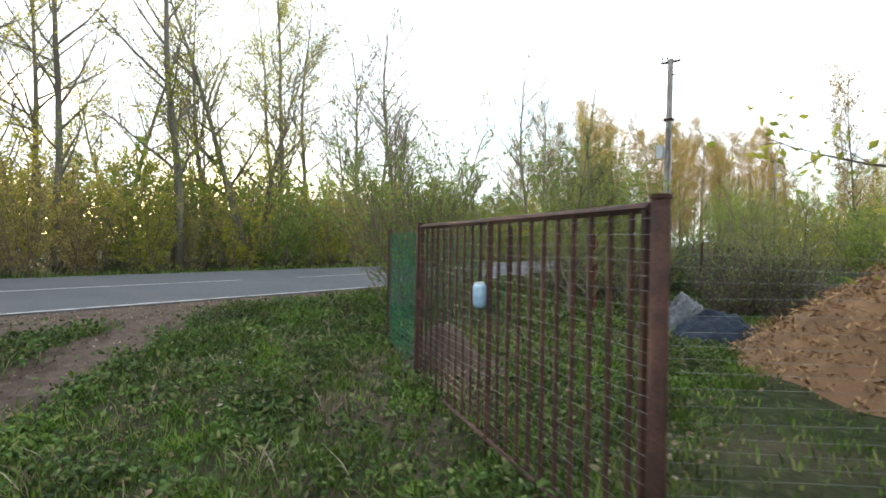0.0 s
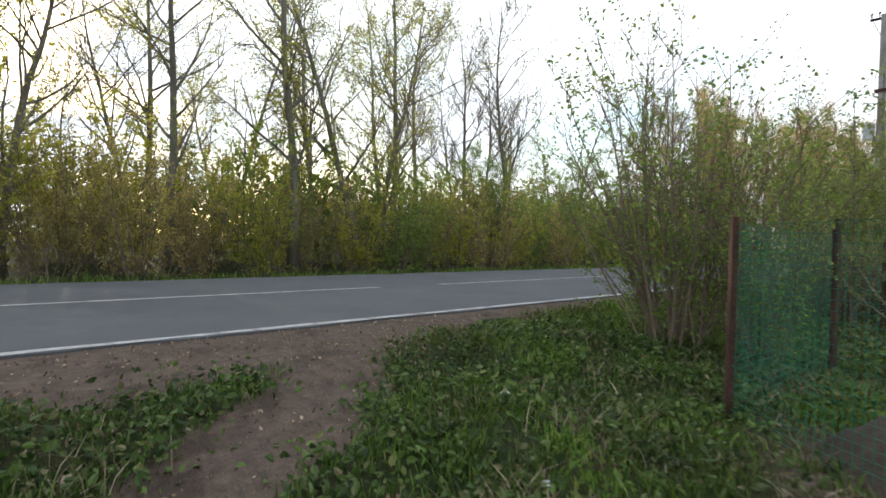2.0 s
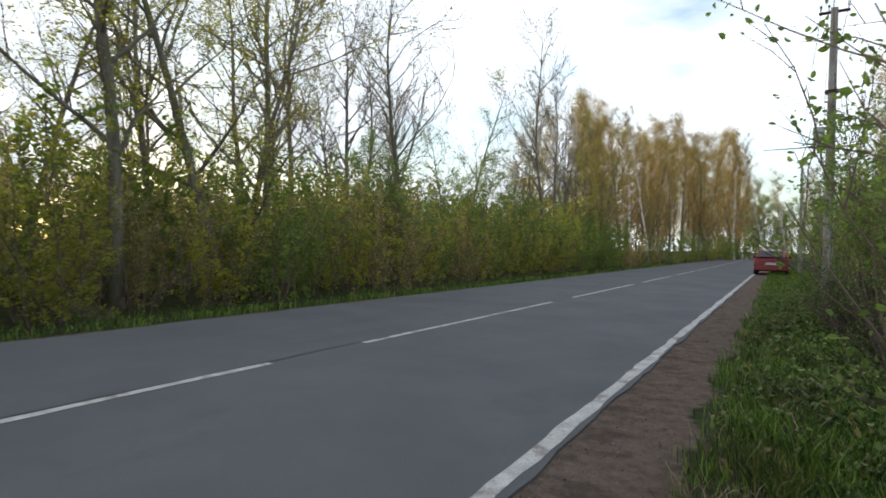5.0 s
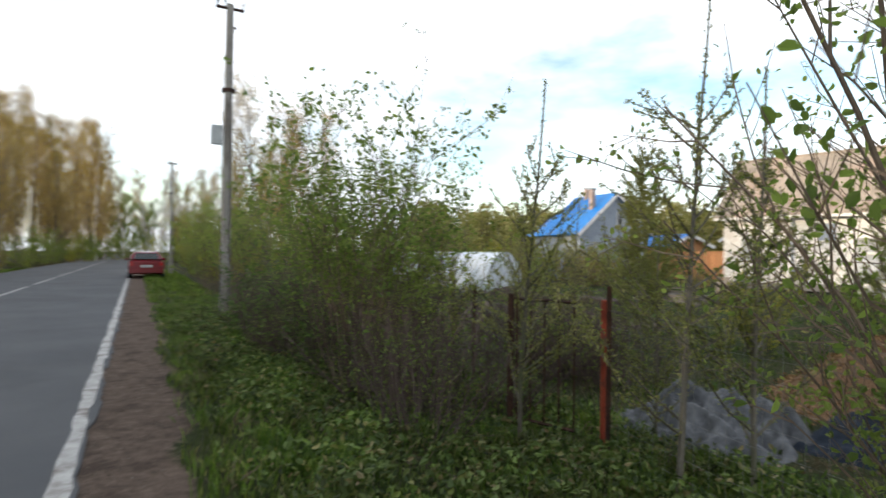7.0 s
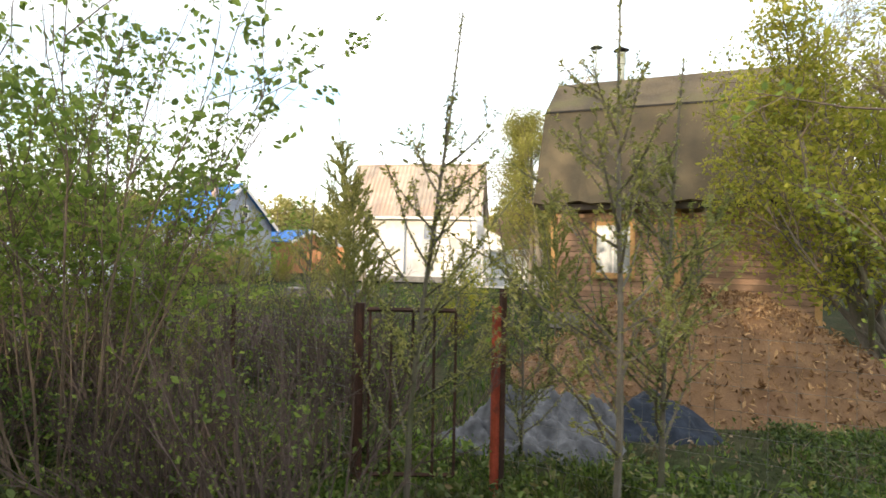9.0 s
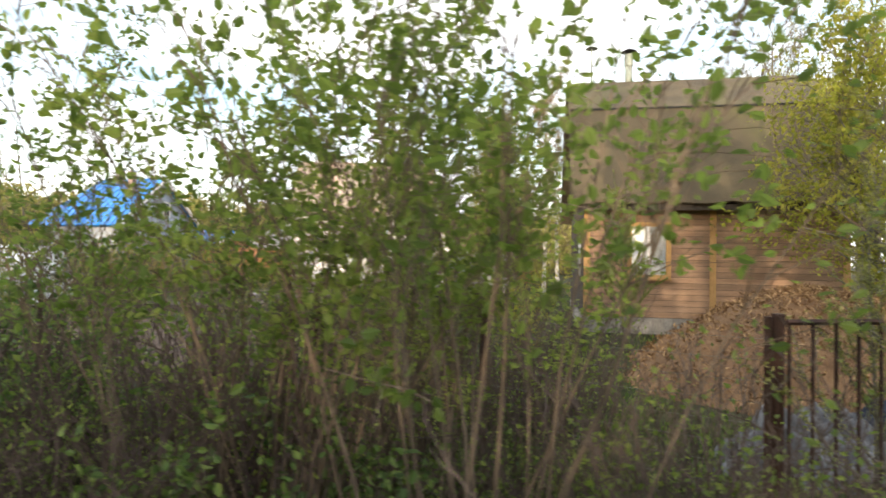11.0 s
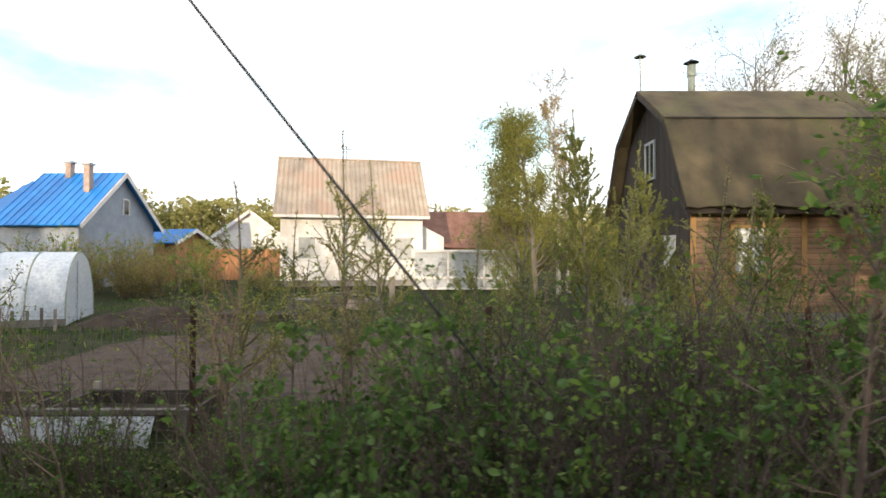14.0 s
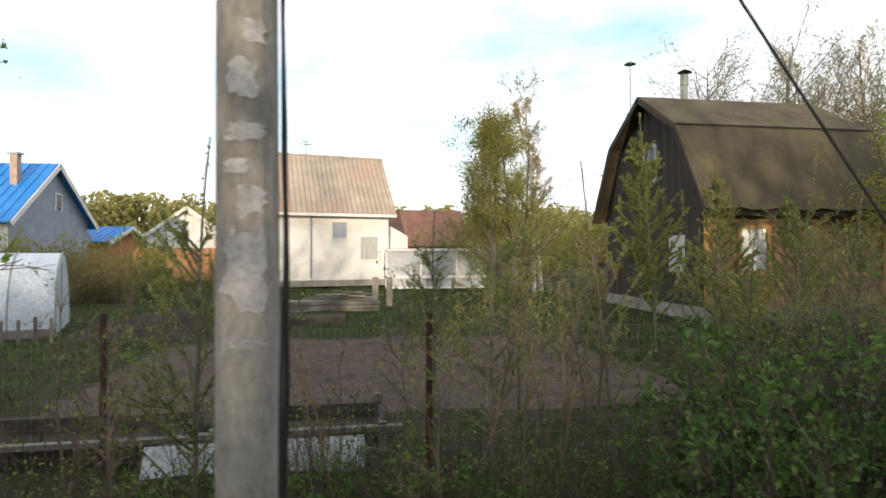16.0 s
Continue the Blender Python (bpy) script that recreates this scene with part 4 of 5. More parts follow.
def leafy_cover(name, n, box, size, material, label, seed, height=0.05):
    p = scatter(n, *box, seed, clump=1.7)
    r = np.random.default_rng(seed + 50)
    c = np.column_stack([p, land(p[:, 0], p[:, 1]) + r.uniform(0.01, height, len(p))])
    me = leaf_mesh(name, c, size, material, seed, 0.65, 0.0)
    return tagged(new(name, me), label, "ground cover", kind="stuff")


def rosettes(name, pts, size, material, label, seed, height):
    r = np.random.default_rng(seed + 7)
    c = np.column_stack([pts, land(pts[:, 0], pts[:, 1]) + r.uniform(0.01, height, len(pts))])
    return tagged(new(name, leaf_mesh(name, c, size, material, seed, 0.5, 0.25, rounded=True)), label, "ground cover", kind="stuff")


rosettes("weed_clumps", clumps(800, 40, 0.11, 1.5, 7.0, -1.5, 6.5, 51), 0.046, M_WEED, "clumps of broad-leaved weeds", 51, 0.13)
rosettes("weed_clumps", clumps(700, 40, 0.12, 1.2, 5.0, 6.5, 19, 52), 0.058, M_WEED, "clumps of broad-leaved weeds on the verge", 52, 0.22)
leafy_cover("low_weeds", 46000, (1.3, 7.0, -2.0, 7.0), 0.027, M_WEED, "low broad-leaved weeds among the grass", 21, 0.08)
leafy_cover("low_weeds", 30000, (0.9, 5.2, 6.0, 24.0), 0.045, M_WEED, "low broad-leaved weeds on the verge", 22, 0.16)
def litter(name, n, box, size, material, label, seed):
    """Loose bits lying on the bare soil of the shoulder and the track."""
    r = np.random.default_rng(seed)
    p = np.stack([r.uniform(box[0], box[1], n), r.uniform(box[2], box[3], n)], -1)
    p = p[soil_mask(p[:, 0], p[:, 1]) > r.uniform(0.3, 0.9, n)]
    me = leaf_mesh(name, np.column_stack([p, land(p[:, 0], p[:, 1]) + 0.006]), size, material, seed, 0.7, spread=0.6)
    return tagged(new(name, me), label, "litter", kind="stuff")


litter("soil_litter", 7000, (0.1, 5.5, -6.0, 5.0), 0.022, M_DRYLEAF, "dry leaf scraps and bits on the bare soil", 31)
litter("gravel", 26000, (0.08, 5.0, -6.0, 24.0), 0.011, M_STONE, "small gravel on the road shoulder", 32)
leafy_cover("dead_leaves", 9000, (1.0, 7.5, -2.5, 8.0), 0.045, M_DRYLEAF, "scattered dry brown leaves on the grass", 23, 0.03)


# ---- buildings ----
def boards_wall(parent, name, x, y0, y1, z0, z1, pitch, material, face=-1):
    """Horizontal boards on a wall of constant x, each its own piece."""
    n = int((z1 - z0) / pitch)
    g = Geo().prism([(0, 0), (face * 0.022, 0.004), (face * 0.012, pitch - 0.008), (0, pitch - 0.008)], y0, y1, "y")
    me = g.mesh(name, material)
    for i in range(n):
        ob = part(name, me, material, parent)
        ob.location = (x, 0, z0 + i * pitch)


def boards_gable(parent, name, y, spans, material, face=1):
    """Upright boards on a wall of constant y; spans: (x, z0, z1)."""
    for x, z0, z1 in spans:
        part(name, Geo().box(x, min(y, y + face * 0.02), z0, x + 0.135, max(y, y + face * 0.02), z1), material, parent)


def sash_window(parent, x, y0, y1, z0, z1, face=-1, trim=M_TRIM):
    w = part("window", Geo().box(x - 0.05, y0, z0, x - 0.035, y1, z1), M_CURTAIN, parent, "white lace curtains behind the pane")
    pane = part("pane", Geo().box(x - 0.075, y0, z0, x - 0.07, y1, z1), M_GLASS, w)
    pane.visible_shadow = False
    fr = Geo()
    for a, b, c, d in ((y0 - 0.11, y0, z0 - 0.1, z1 + 0.1), (y1, y1 + 0.11, z0 - 0.1, z1 + 0.1)):
        fr.box(x - 0.11, a, c, x - 0.03, b, d)
    fr.box(x - 0.11, y0, z0 - 0.1, x - 0.03, y1, z0).box(x - 0.11, y0, z1, x - 0.03, y1, z1 + 0.1)
    part("frame", fr, trim, w, "ochre wooden window frame")
    mid = (y0 + y1) / 2
    part("mullion", Geo().box(x - 0.1, mid - 0.025, z0, x - 0.04, mid + 0.025, z1), M_WHITE, w)
    part("sill", Geo().box(x - 0.17, y0 - 0.12, z0 - 0.13, x - 0.03, y1 + 0.12, z0 - 0.1), trim, w)
    return w


def wooden_house():
    h = thing("wooden_house", (0, 0, 0), "brown wooden garden house with a dark gambrel felt roof", "house")
    x0, x1, y0, y1, zb, zw = 14.35, 20.25, 4.1, 9.95, -0.35, 2.85
    for wx0, wy0, wx1, wy1 in ((x0, y0, x0 + 0.15, y1), (x1 - 0.15, y0, x1, y1), (x0 + 0.15, y0, x1 - 0.15, y0 + 0.15), (x0 + 0.15, y1 - 0.15, x1 - 0.15, y1)):
        part("wall", Geo().box(wx0, wy0, zb, wx1, wy1, zw), M_DARKBOARD, h)
    boards_wall(h, "board", x0, y0, y1, 0.05, 2.8, 0.14, M_BOARD)
    part("plinth", Geo().box(x0 - 0.05, y0 - 0.05, zb, x1 + 0.05, y1 + 0.05, 0.04), M_CONCRETE, h)
    for y in (9.9, 7.0, 4.15):
        part("corner_board", Geo().box(x0 - 0.045, y - 0.07, 0.05, x0 - 0.022, y + 0.07, 2.8), M_TRIM, h, "ochre upright corner board")
    sash_window(h, x0, 8.06, 8.85, 1.08, 2.24)
    prof = [(13.77, 2.74), (15.2, 5.33), (17.3, 6.67), (19.4, 5.33), (20.83, 2.74)]
    gable = [(14.4, 2.86), (15.3, 5.15), (17.3, 6.5), (19.3, 5.15), (20.2, 2.86)]
    # The gable's shade is put into its darker board colour.
    part("gable", Geo().prism(gable, 4.15, 9.9), M_DARKBOARD, h, "weathered gable, its boards darkened for shade")
    zt = lambda x: float(np.interp(x, [p[0] for p in gable], [p[1] for p in gable]))
    boards_gable(h, "gable_board", 9.9, [(x, 2.86, min(zt(x), zt(x + 0.135))) for x in np.arange(14.5, 20.0, 0.14).tolist()], M_DARKBOARD)
    boards_gable(h, "gable_board", 9.955, [(x, 0.05, 2.8) for x in np.arange(14.35, 20.2, 0.14).tolist()], M_DARKBOARD)
    wz = part("gable_window", Geo().box(16.85, 9.93, 3.95, 17.5, 9.95, 5.0), M_GLASSDARK, h, "dark attic window in the gable")
    part("frame", Geo().box(16.77, 9.92, 3.87, 16.85, 9.98, 5.08).box(17.5, 9.92, 3.87, 17.58, 9.98, 5.08).box(16.85, 9.92, 3.87, 17.5, 9.98, 3.95).box(16.85, 9.92, 5.0, 17.5, 9.98, 5.08).box(17.15, 9.92, 3.95, 17.2, 9.98, 5.0), M_GREYBOX, wz)
    part("gable_window", Geo().box(15.2, 9.98, 1.0, 16.0, 10.0, 2.1), M_CURTAIN, h, "curtained ground floor window")
    # roof slabs, each with thickness and a ragged felt edge
    for name, (a, b) in zip(("roof_lower", "roof_upper", "roof_upper", "roof_lower"), zip(prof[:-1], prof[1:])):
        dx, dz = b[0] - a[0], b[1] - a[1]
        ln = math.hypot(dx, dz)
        nx, nz = -dz / ln * 0.06, dx / ln * 0.06
        g = Geo()
        n = 24
        for i in range(n + 1):
            y = 3.75 + (10.32 - 3.75) * i / n
            s = 0.03 * math.sin(i * 1.3) + 0.02 * math.sin(i * 2.9)
            for px, pz in ((a[0], a[1] + (s if name == "roof_lower" and a[1] < 3 else 0)), (a[0] + dx * 0.5, a[1] + dz * 0.5 + s * 0.4), (b[0], b[1] + (s if name == "roof_lower" and b[1] < 3 else 0))):
                g.v += [(px, y, pz), (px + nx, y, pz + nz)]
        for i in range(n):
            k = i * 6
            for u in (0, 2):
                g.f += [(k + u + 1, k + u + 3, k + u + 9, k + u + 7), (k + u, k + u + 6, k + u + 8, k + u + 2)]
            g.f += [(k, k + 1, k + 7, k + 6), (k + 4, k + 10, k + 11, k + 5)]
        for k in (0, n * 6):
            g.f += [(k, k + 2, k + 3, k + 1), (k + 2, k + 4, k + 5, k + 3)]
        part(name, g, M_FELT, h)
    part("lap", Geo().box(15.09, 3.75, 5.32, 15.15, 10.32, 5.35), M_TAR, h, "dark lapped edge of the roofing felt")
    for y in (10.3, 3.74):
        for a, b in zip(prof[:-1], prof[1:]):
            part("bargeboard", Geo().box(0, 0, -0.14, math.hypot(b[0] - a[0], b[1] - a[1]), 0.03, 0.0, Matrix.Translation((a[0], y, a[1])) @ Matrix.Rotation(-math.atan2(b[1] - a[1], b[0] - a[0]), 4, "Y")), M_DARKBOARD, h)
    part("eaves_board", Geo().box(13.86, 3.8, 2.6, 13.89, 10.25, 2.74), M_DARKBOARD, h, "dark eaves board")
    for i in range(9):
        part("rafter_end", Geo().box(13.9, 4.2 + i * 0.7, 2.66, 14.4, 4.28 + i * 0.7, 2.76), M_DARKBOARD, h)
    return h


wooden_house()
ch = thing("chimney_pipe", (17.5, 8.5, 6.3), "dull greenish zinc stove pipe with a conical rain cap", "chimney")
part("pipe", Geo().tube([Vector((0, 0, 0)), Vector((0, 0, 1.28))], [0.11, 0.11], 14), M_STEEL, ch, smooth=True)
part("collar", Geo().tube([Vector((0, 0, 0.95)), Vector((0, 0, 1.3))], [0.14, 0.13], 14), M_STEEL, ch)
part("cap", Geo().tube([Vector((0, 0, 1.38)), Vector((0, 0, 1.5))], [0.24, 0.02], 14), M_TAR, ch, "dark conical cap")
for i in range(3):
    a = i * 2.094
    part("strut", Geo().tube([Vector((0.12 * math.cos(a), 0.12 * math.sin(a), 1.25)), Vector((0.17 * math.cos(a), 0.17 * math.sin(a), 1.4))], [0.008, 0.008], 4), M_STEEL, ch)
an = thing("antenna_mast", (19.4, 9.42, 2.7), "thin steel pipe mast with a small cap on the house", "antenna")
part("mast", Geo().tube([Vector((0, 0, 0)), Vector((0.1, 0, 5.9))], [0.03, 0.025], 8), M_STEEL, an)
part("cap", Geo().tube([Vector((0.1, 0, 5.88)), Vector((0.1, 0, 6.0))], [0.22, 0.03], 10), M_STEEL, an)


def corrugated(x0, z0, x1, z1, y0, y1, wave=0.28, amp=0.05, thick=0.015):
    """A corrugated sheet from the eave (x0, z0) up to the ridge (x1, z1); waves run along y."""
    g = Geo()
    n = int((y1 - y0) / wave * 6)
    rows = 6
    for i in range(n + 1):
        y = y0 + (y1 - y0) * i / n
        w = amp * math.sin(2 * math.pi * (y - y0) / wave)
        for k in range(rows):
            t = k / (rows - 1)
            lip = 0.02 * ((k % 2) - 0.5) + 0.012 * math.sin(y * 1.7 + k)
            g.v += [(x0 + (x1 - x0) * t, y, z0 + (z1 - z0) * t + w + lip), (x0 + (x1 - x0) * t, y, z0 + (z1 - z0) * t + w + lip - thick)]
    m = rows * 2
    for i in range(n):
        for k in range(rows - 1):
            a = i * m + k * 2
            g.f += [(a, a + 2, a + m + 2, a + m), (a + 1, a + m + 1, a + m + 3, a + 3)]
        a = i * m
        g.f += [(a, a + m, a + m + 1, a + 1)]
    return g


def white_house():
    """Local frame: the long wall faces -x, from y = -4.4 to 4.4."""
    h = thing("white_house", (31.75, 21.6, 0), "small whitewashed house with a weathered corrugated sheet roof", "house", turn=12.0)
    zb, zw = -0.3, 3.75
    part("wall", Geo().prism([(0, zb), (5.6, zb), (5.6, zw), (2.8, 7.25), (0, zw)], -4.05, 4.05), M_WHITE, h)
    part("plinth", Geo().box(-0.06, -4.1, zb, 5.66, 4.1, 0.05), M_CONCRETE, h)
    part("roof_front", corrugated(-0.55, 3.78, 2.8, 7.45, -4.4, 4.4), M_SLATE, h, "weathered grey-brown corrugated sheets")
    part("roof_back", corrugated(6.15, 3.78, 2.8, 7.45, -4.4, 4.4), M_SLATE, h)
    part("ridge_cap", Geo().tube([Vector((2.8, -4.4, 7.44)), Vector((2.8, 4.4, 7.44))], [0.09, 0.09], 8), M_SLATE, h)
    part("eaves_board", Geo().box(-0.58, -4.4, 3.6, -0.54, 4.4, 3.76), M_WHITE, h)
    for y, w, za, zb2 in ((-1.2, 0.8, 2.4, 3.3), (-2.9, 1.0, 1.2, 2.5), (2.6, 0.9, 1.3, 2.5)):
        o = part("window", Geo().box(-0.03, y - w / 2, za, -0.012, y + w / 2, zb2), M_PALEBLUE if za > 2 else M_CURTAIN, h, "small pale window")
        part("frame", Geo().box(-0.06, y - w / 2 - 0.07, za - 0.07, -0.012, y - w / 2, zb2 + 0.07).box(-0.06, y + w / 2, za - 0.07, -0.012, y + w / 2 + 0.07, zb2 + 0.07).box(-0.06, y - w / 2, zb2, -0.012, y + w / 2, zb2 + 0.07).box(-0.06, y - w / 2, za - 0.07, -0.012, y + w / 2, za), M_WHITE, o)
    part("downpipe", Geo().tube([Vector((-0.15, 0.4, 0.2)), Vector((-0.15, 0.4, 3.6))], [0.05, 0.05], 8), M_PALEBLUE, h, "thin grey downpipe")
    part("aerial", Geo().tube([Vector((2.8, 0.3, 7.4)), Vector((2.8, 0.3, 8.3))], [0.025, 0.02], 6).box(2.78, -0.05, 8.1, 2.82, 0.65, 8.14).box(2.78, 0.1, 8.25, 2.82, 0.5, 8.29), M_CABLE, h, "thin roof aerial")
    an2 = Geo().prism([(-4.05, zb), (-5.6, zb), (-5.6, 2.6), (-4.05, 3.4)], 1.2, 4.6, "x")
    part("annex", an2, M_WHITE, h, "low whitewashed lean-to")
    return h


white_house()


def gable_house(name, at, turn, width, depth, eave, ridge, wall, roof, label, ribs=0.0):
    """Local frame: gable faces -x and spans y; ridge runs along x."""
    h = thing(name, at, label, "house", turn=turn)
    w = width / 2
    part("wall", Geo().prism([(-w, -0.3), (w, -0.3), (w, eave), (0, ridge - 0.12), (-w, eave)], 0, depth, "x"), wall, h)
    for s in (-1, 1):
        dz = (ridge - eave) / w
        ov = 0.45
        ln = math.hypot(w + ov, (w + ov) * dz)
        m = Matrix.Translation((0, 0, ridge)) @ Matrix.Rotation(s * -math.atan(dz), 4, "X")
        g = Geo().box(-0.4, 0 if s > 0 else -ln, -0.05, depth + 0.4, ln if s > 0 else 0, 0.03, m)
        rf = part("roof", g, roof, h)
        k = -0.35
        while ribs and k < depth + 0.35:
            part("rib", Geo().box(k, 0.02 if s > 0 else -ln, 0.03, k + 0.05, ln if s > 0 else -0.02, 0.065, m), roof, rf)
            k += ribs
        part("bargeboard", Geo().box(-0.44, 0 if s > 0 else -ln, -0.2, -0.4, ln if s > 0 else 0, 0.04, m), M_WHITE, h)
    return h


bh = gable_house("blue_roof_house", (32.0, 35.2, 0), 86.0, 6.6, 4.3, 3.4, 6.25, M_PALEBLUE, M_BLUE, "pale grey house with a bright blue metal roof", 0.45)
wv = part("window", Geo().box(-0.03, -0.75, 3.9, -0.012, -0.3, 4.7), M_GLASSDARK, bh, "small dark attic window")
part("frame", Geo().box(-0.05, -0.83, 3.82, -0.012, -0.75, 4.78).box(-0.05, -0.3, 3.82, -0.012, -0.22, 4.78).box(-0.05, -0.75, 4.7, -0.012, -0.3, 4.78), M_WHITE, wv)
for x, y, z, h in ((2.7, 0.1, 5.3, 1.5), (0.75, 1.2, 4.6, 1.9)):
    q = part("chimney", Geo().box(x, y, z, x + 0.34, y + 0.34, z + h), M_BRICK, bh, "pale brick chimney")
    part("chimney_cap", Geo().box(x - 0.08, y - 0.08, z + h, x + 0.42, y + 0.42, z + h + 0.1), M_SHEET, q)
# the lower rear bay with its own blue roof, hipped at the end
part("rear_bay", Geo().prism([(-3.0, -0.3), (3.0, -0.3), (3.0, 3.2), (0, 5.6), (-3.0, 3.2)], 4.3, 6.0, "x"), M_PALEBLUE, bh)
hip = Geo()
hip.v = [(4.72, -3.5, 3.0), (6.9, -3.5, 3.0), (6.9, 3.5, 3.0), (4.72, 3.5, 3.0), (4.72, 0, 5.82), (5.4, 0, 5.82)]
hip.f = [(2, 3, 4, 5), (0, 1, 5, 4), (1, 2, 5), (0, 4, 3), (0, 3, 2, 1)]
part("roof", hip, M_BLUE, bh)
gable_house("white_cottage", (46.0, 32.6, 0), 20.0, 5.2, 6.0, 3.2, 5.2, M_WHITE, M_REDROOF, "white cottage with a dull red roof behind the gardens")
gable_house("brown_roof_house", (44.0, 11.6, 0), 95.0, 6.0, 7.0, 2.4, 4.9, M_FENCEWOOD, M_BROWNROOF, "low house with a reddish-brown roof behind the gardens")
bs = gable_house("blue_roof_shed", (39.5, 34.4, 0), 75.0, 3.4, 5.0, 2.5, 3.3, M_FENCEWOOD, M_BLUE, "wooden shed under a low blue metal roof", 0.4)


# ---- garden ----
def plank_fence():
    f = thing("board_fence", (38.3, 30.6, 0), "orange-brown board fence at the end of the gardens", "fence", turn=4.0)
    me = Geo().box(0, 0, -0.25, 0.03, 0.155, 1.9).mesh("slat", M_FENCEWOOD)
    for i in range(36):
        ob = part("slat", me, M_FENCEWOOD, f)
        ob.location = (0, -2.9 + i * 0.165, 0.03 * math.sin(i * 2.7))
    for z in (0.3, 1.5):
        part("rail", Geo().box(0.03, -2.9, z, 0.08, 3.0, z + 0.1), M_FENCEWOOD, f)


plank_fence()


def greenhouse():
    g0 = thing("greenhouse", (14.8, 26.6, -0.4), "long arched greenhouse of milky polycarbonate", "greenhouse", turn=20.0)
    n, R, H, L = 18, 1.5, 2.0, 6.5
    arc = [(R + R * -math.cos(math.pi * i / n), H * math.sin(math.pi * i / n) ** 0.8) for i in range(n + 1)]
    for k in range(3):
        sheet = Geo()
        for i in range(n + 1):
            sheet.v += [(arc[i][0], k * 2.17, arc[i][1]), (arc[i][0], k * 2.17 + 2.16, arc[i][1])]
        for i in range(n):
            sheet.f.append((2 * i, 2 * i + 1, 2 * i + 3, 2 * i + 2))
        part("cover_sheet", sheet, M_POLY, g0, smooth=True)
    for y in (0.0, L):
        end = Geo()
        end.v = [(a, y, z) for a, z in arc]
        end.f = [tuple(range(n + 1))]
        part("end_panel", end, M_POLY, g0)
    for k in range(8):
        part("hoop", Geo().tube([Vector((a, k * L / 7, z + 0.012)) for a, z in arc], [0.022] * (n + 1), 5), M_STEEL, g0)
    part("base_board", Geo().box(-0.04, -0.02, 0, 0.0, L, 0.2).box(2 * R, -0.02, 0, 2 * R + 0.04, L, 0.2), M_GREYWOOD, g0)
    part("door", Geo().box(1.1, -0.03, 0.05, 1.9, -0.01, 1.75), M_POLY, g0)


greenhouse()

pf = thing("picket_fence", (13.9, 26.2, -0.4), "low weathered picket edging before the greenhouse", "fence", turn=20.0)
me = Geo().box(0, 0, 0, 0.02, 0.07, 0.55).mesh("picket", M_GREYWOOD)
for i in range(30):
    o = part("picket", me, M_GREYWOOD, pf)
    o.location = (0.05 * math.sin(i), i * 0.3, 0.04 * math.sin(i * 1.9))

ft = thing("film_tunnel", (29.0, 12.4, -0.3), "low frame covered with pale translucent film", "garden frame")
part("frame", Geo().box(-0.05, 0, 0, 0.05, 5.6, 0.1).box(-0.05, 0, 0.55, 0.05, 5.6, 0.68).box(-0.05, 0, 1.95, 0.05, 5.6, 2.05).box(-0.05, 0, 0, 0.05, 0.1, 2.0).box(-0.05, 1.8, 0, 0.05, 1.9, 2.0).box(-0.05, 3.7, 0, 0.05, 3.8, 2.0).box(-0.05, 5.5, 0, 0.05, 5.6, 2.0), M_WHITE, ft)
part("cover", Geo().prism([(0.06, 0.1), (2.4, 0.1), (2.4, 1.7), (1.2, 2.1), (0.06, 1.98)], 0.05, 5.55), M_SHEET, ft, "pale grey film cover")

ws = thing("plank_stack", (19.2, 18.9, -0.42), "stack of grey weathered planks in the garden", "timber")
rs = random.Random(8)
for layer in range(3):
    for k in range(6):
        a = rs.uniform(-0.25, 0.25)
        part("plank", Geo().box(k * 0.19, a, layer * 0.13, k * 0.19 + 0.17, a + 2.9 + rs.uniform(-0.3, 0.3), layer * 0.13 + 0.06 + 0.05 * (layer < 3)), M_GREYWOOD, ws)
for k in range(7):
    m = Matrix.Translation((rs.uniform(0.1, 0.9), rs.uniform(0.3, 2.2), 0.42 + 0.035 * k)) @ pose(0, 0, 0, rs.uniform(-7, 7), rs.uniform(-9, 9), rs.uniform(-60, 60))
    part("plank", Geo().box(-0.08, -1.0, 0, 0.08, rs.uniform(0.5, 1.1), 0.03, m), M_GREYWOOD, ws)
for k, (x, y, tl) in enumerate(((20.4, 18.2, 14), (20.6, 18.7, -9))):
    pb = thing("leaning_board", (x, y, -0.35), "upright weathered board beside the plank stack", "timber", turn=tl)
    part("board", Geo().box(0, 0, 0, 0.04, 0.22, 1.05), M_GREYWOOD, pb)

for x, y, w, l in ((15.9, 19.8, 1.0, 3.6),):
    bd = thing("garden_bed", (x, y, -0.42), "long dark soil bed edged with boards", "garden bed")
    part("edging", Geo().box(0, 0, 0, w, 0.04, 0.22).box(0, l - 0.04, 0, w, l, 0.22).box(0, 0.04, 0, 0.04, l - 0.04, 0.22).box(w - 0.04, 0.04, 0, w, l - 0.04, 0.22), M_ROTWOOD, bd)
    part("soil", Geo().prism([(0.04, 0.05), (w - 0.04, 0.05), (w - 0.15, 0.22), (w / 2, 0.27), (0.15, 0.22)], 0.05, l - 0.05), M_EARTH, bd)


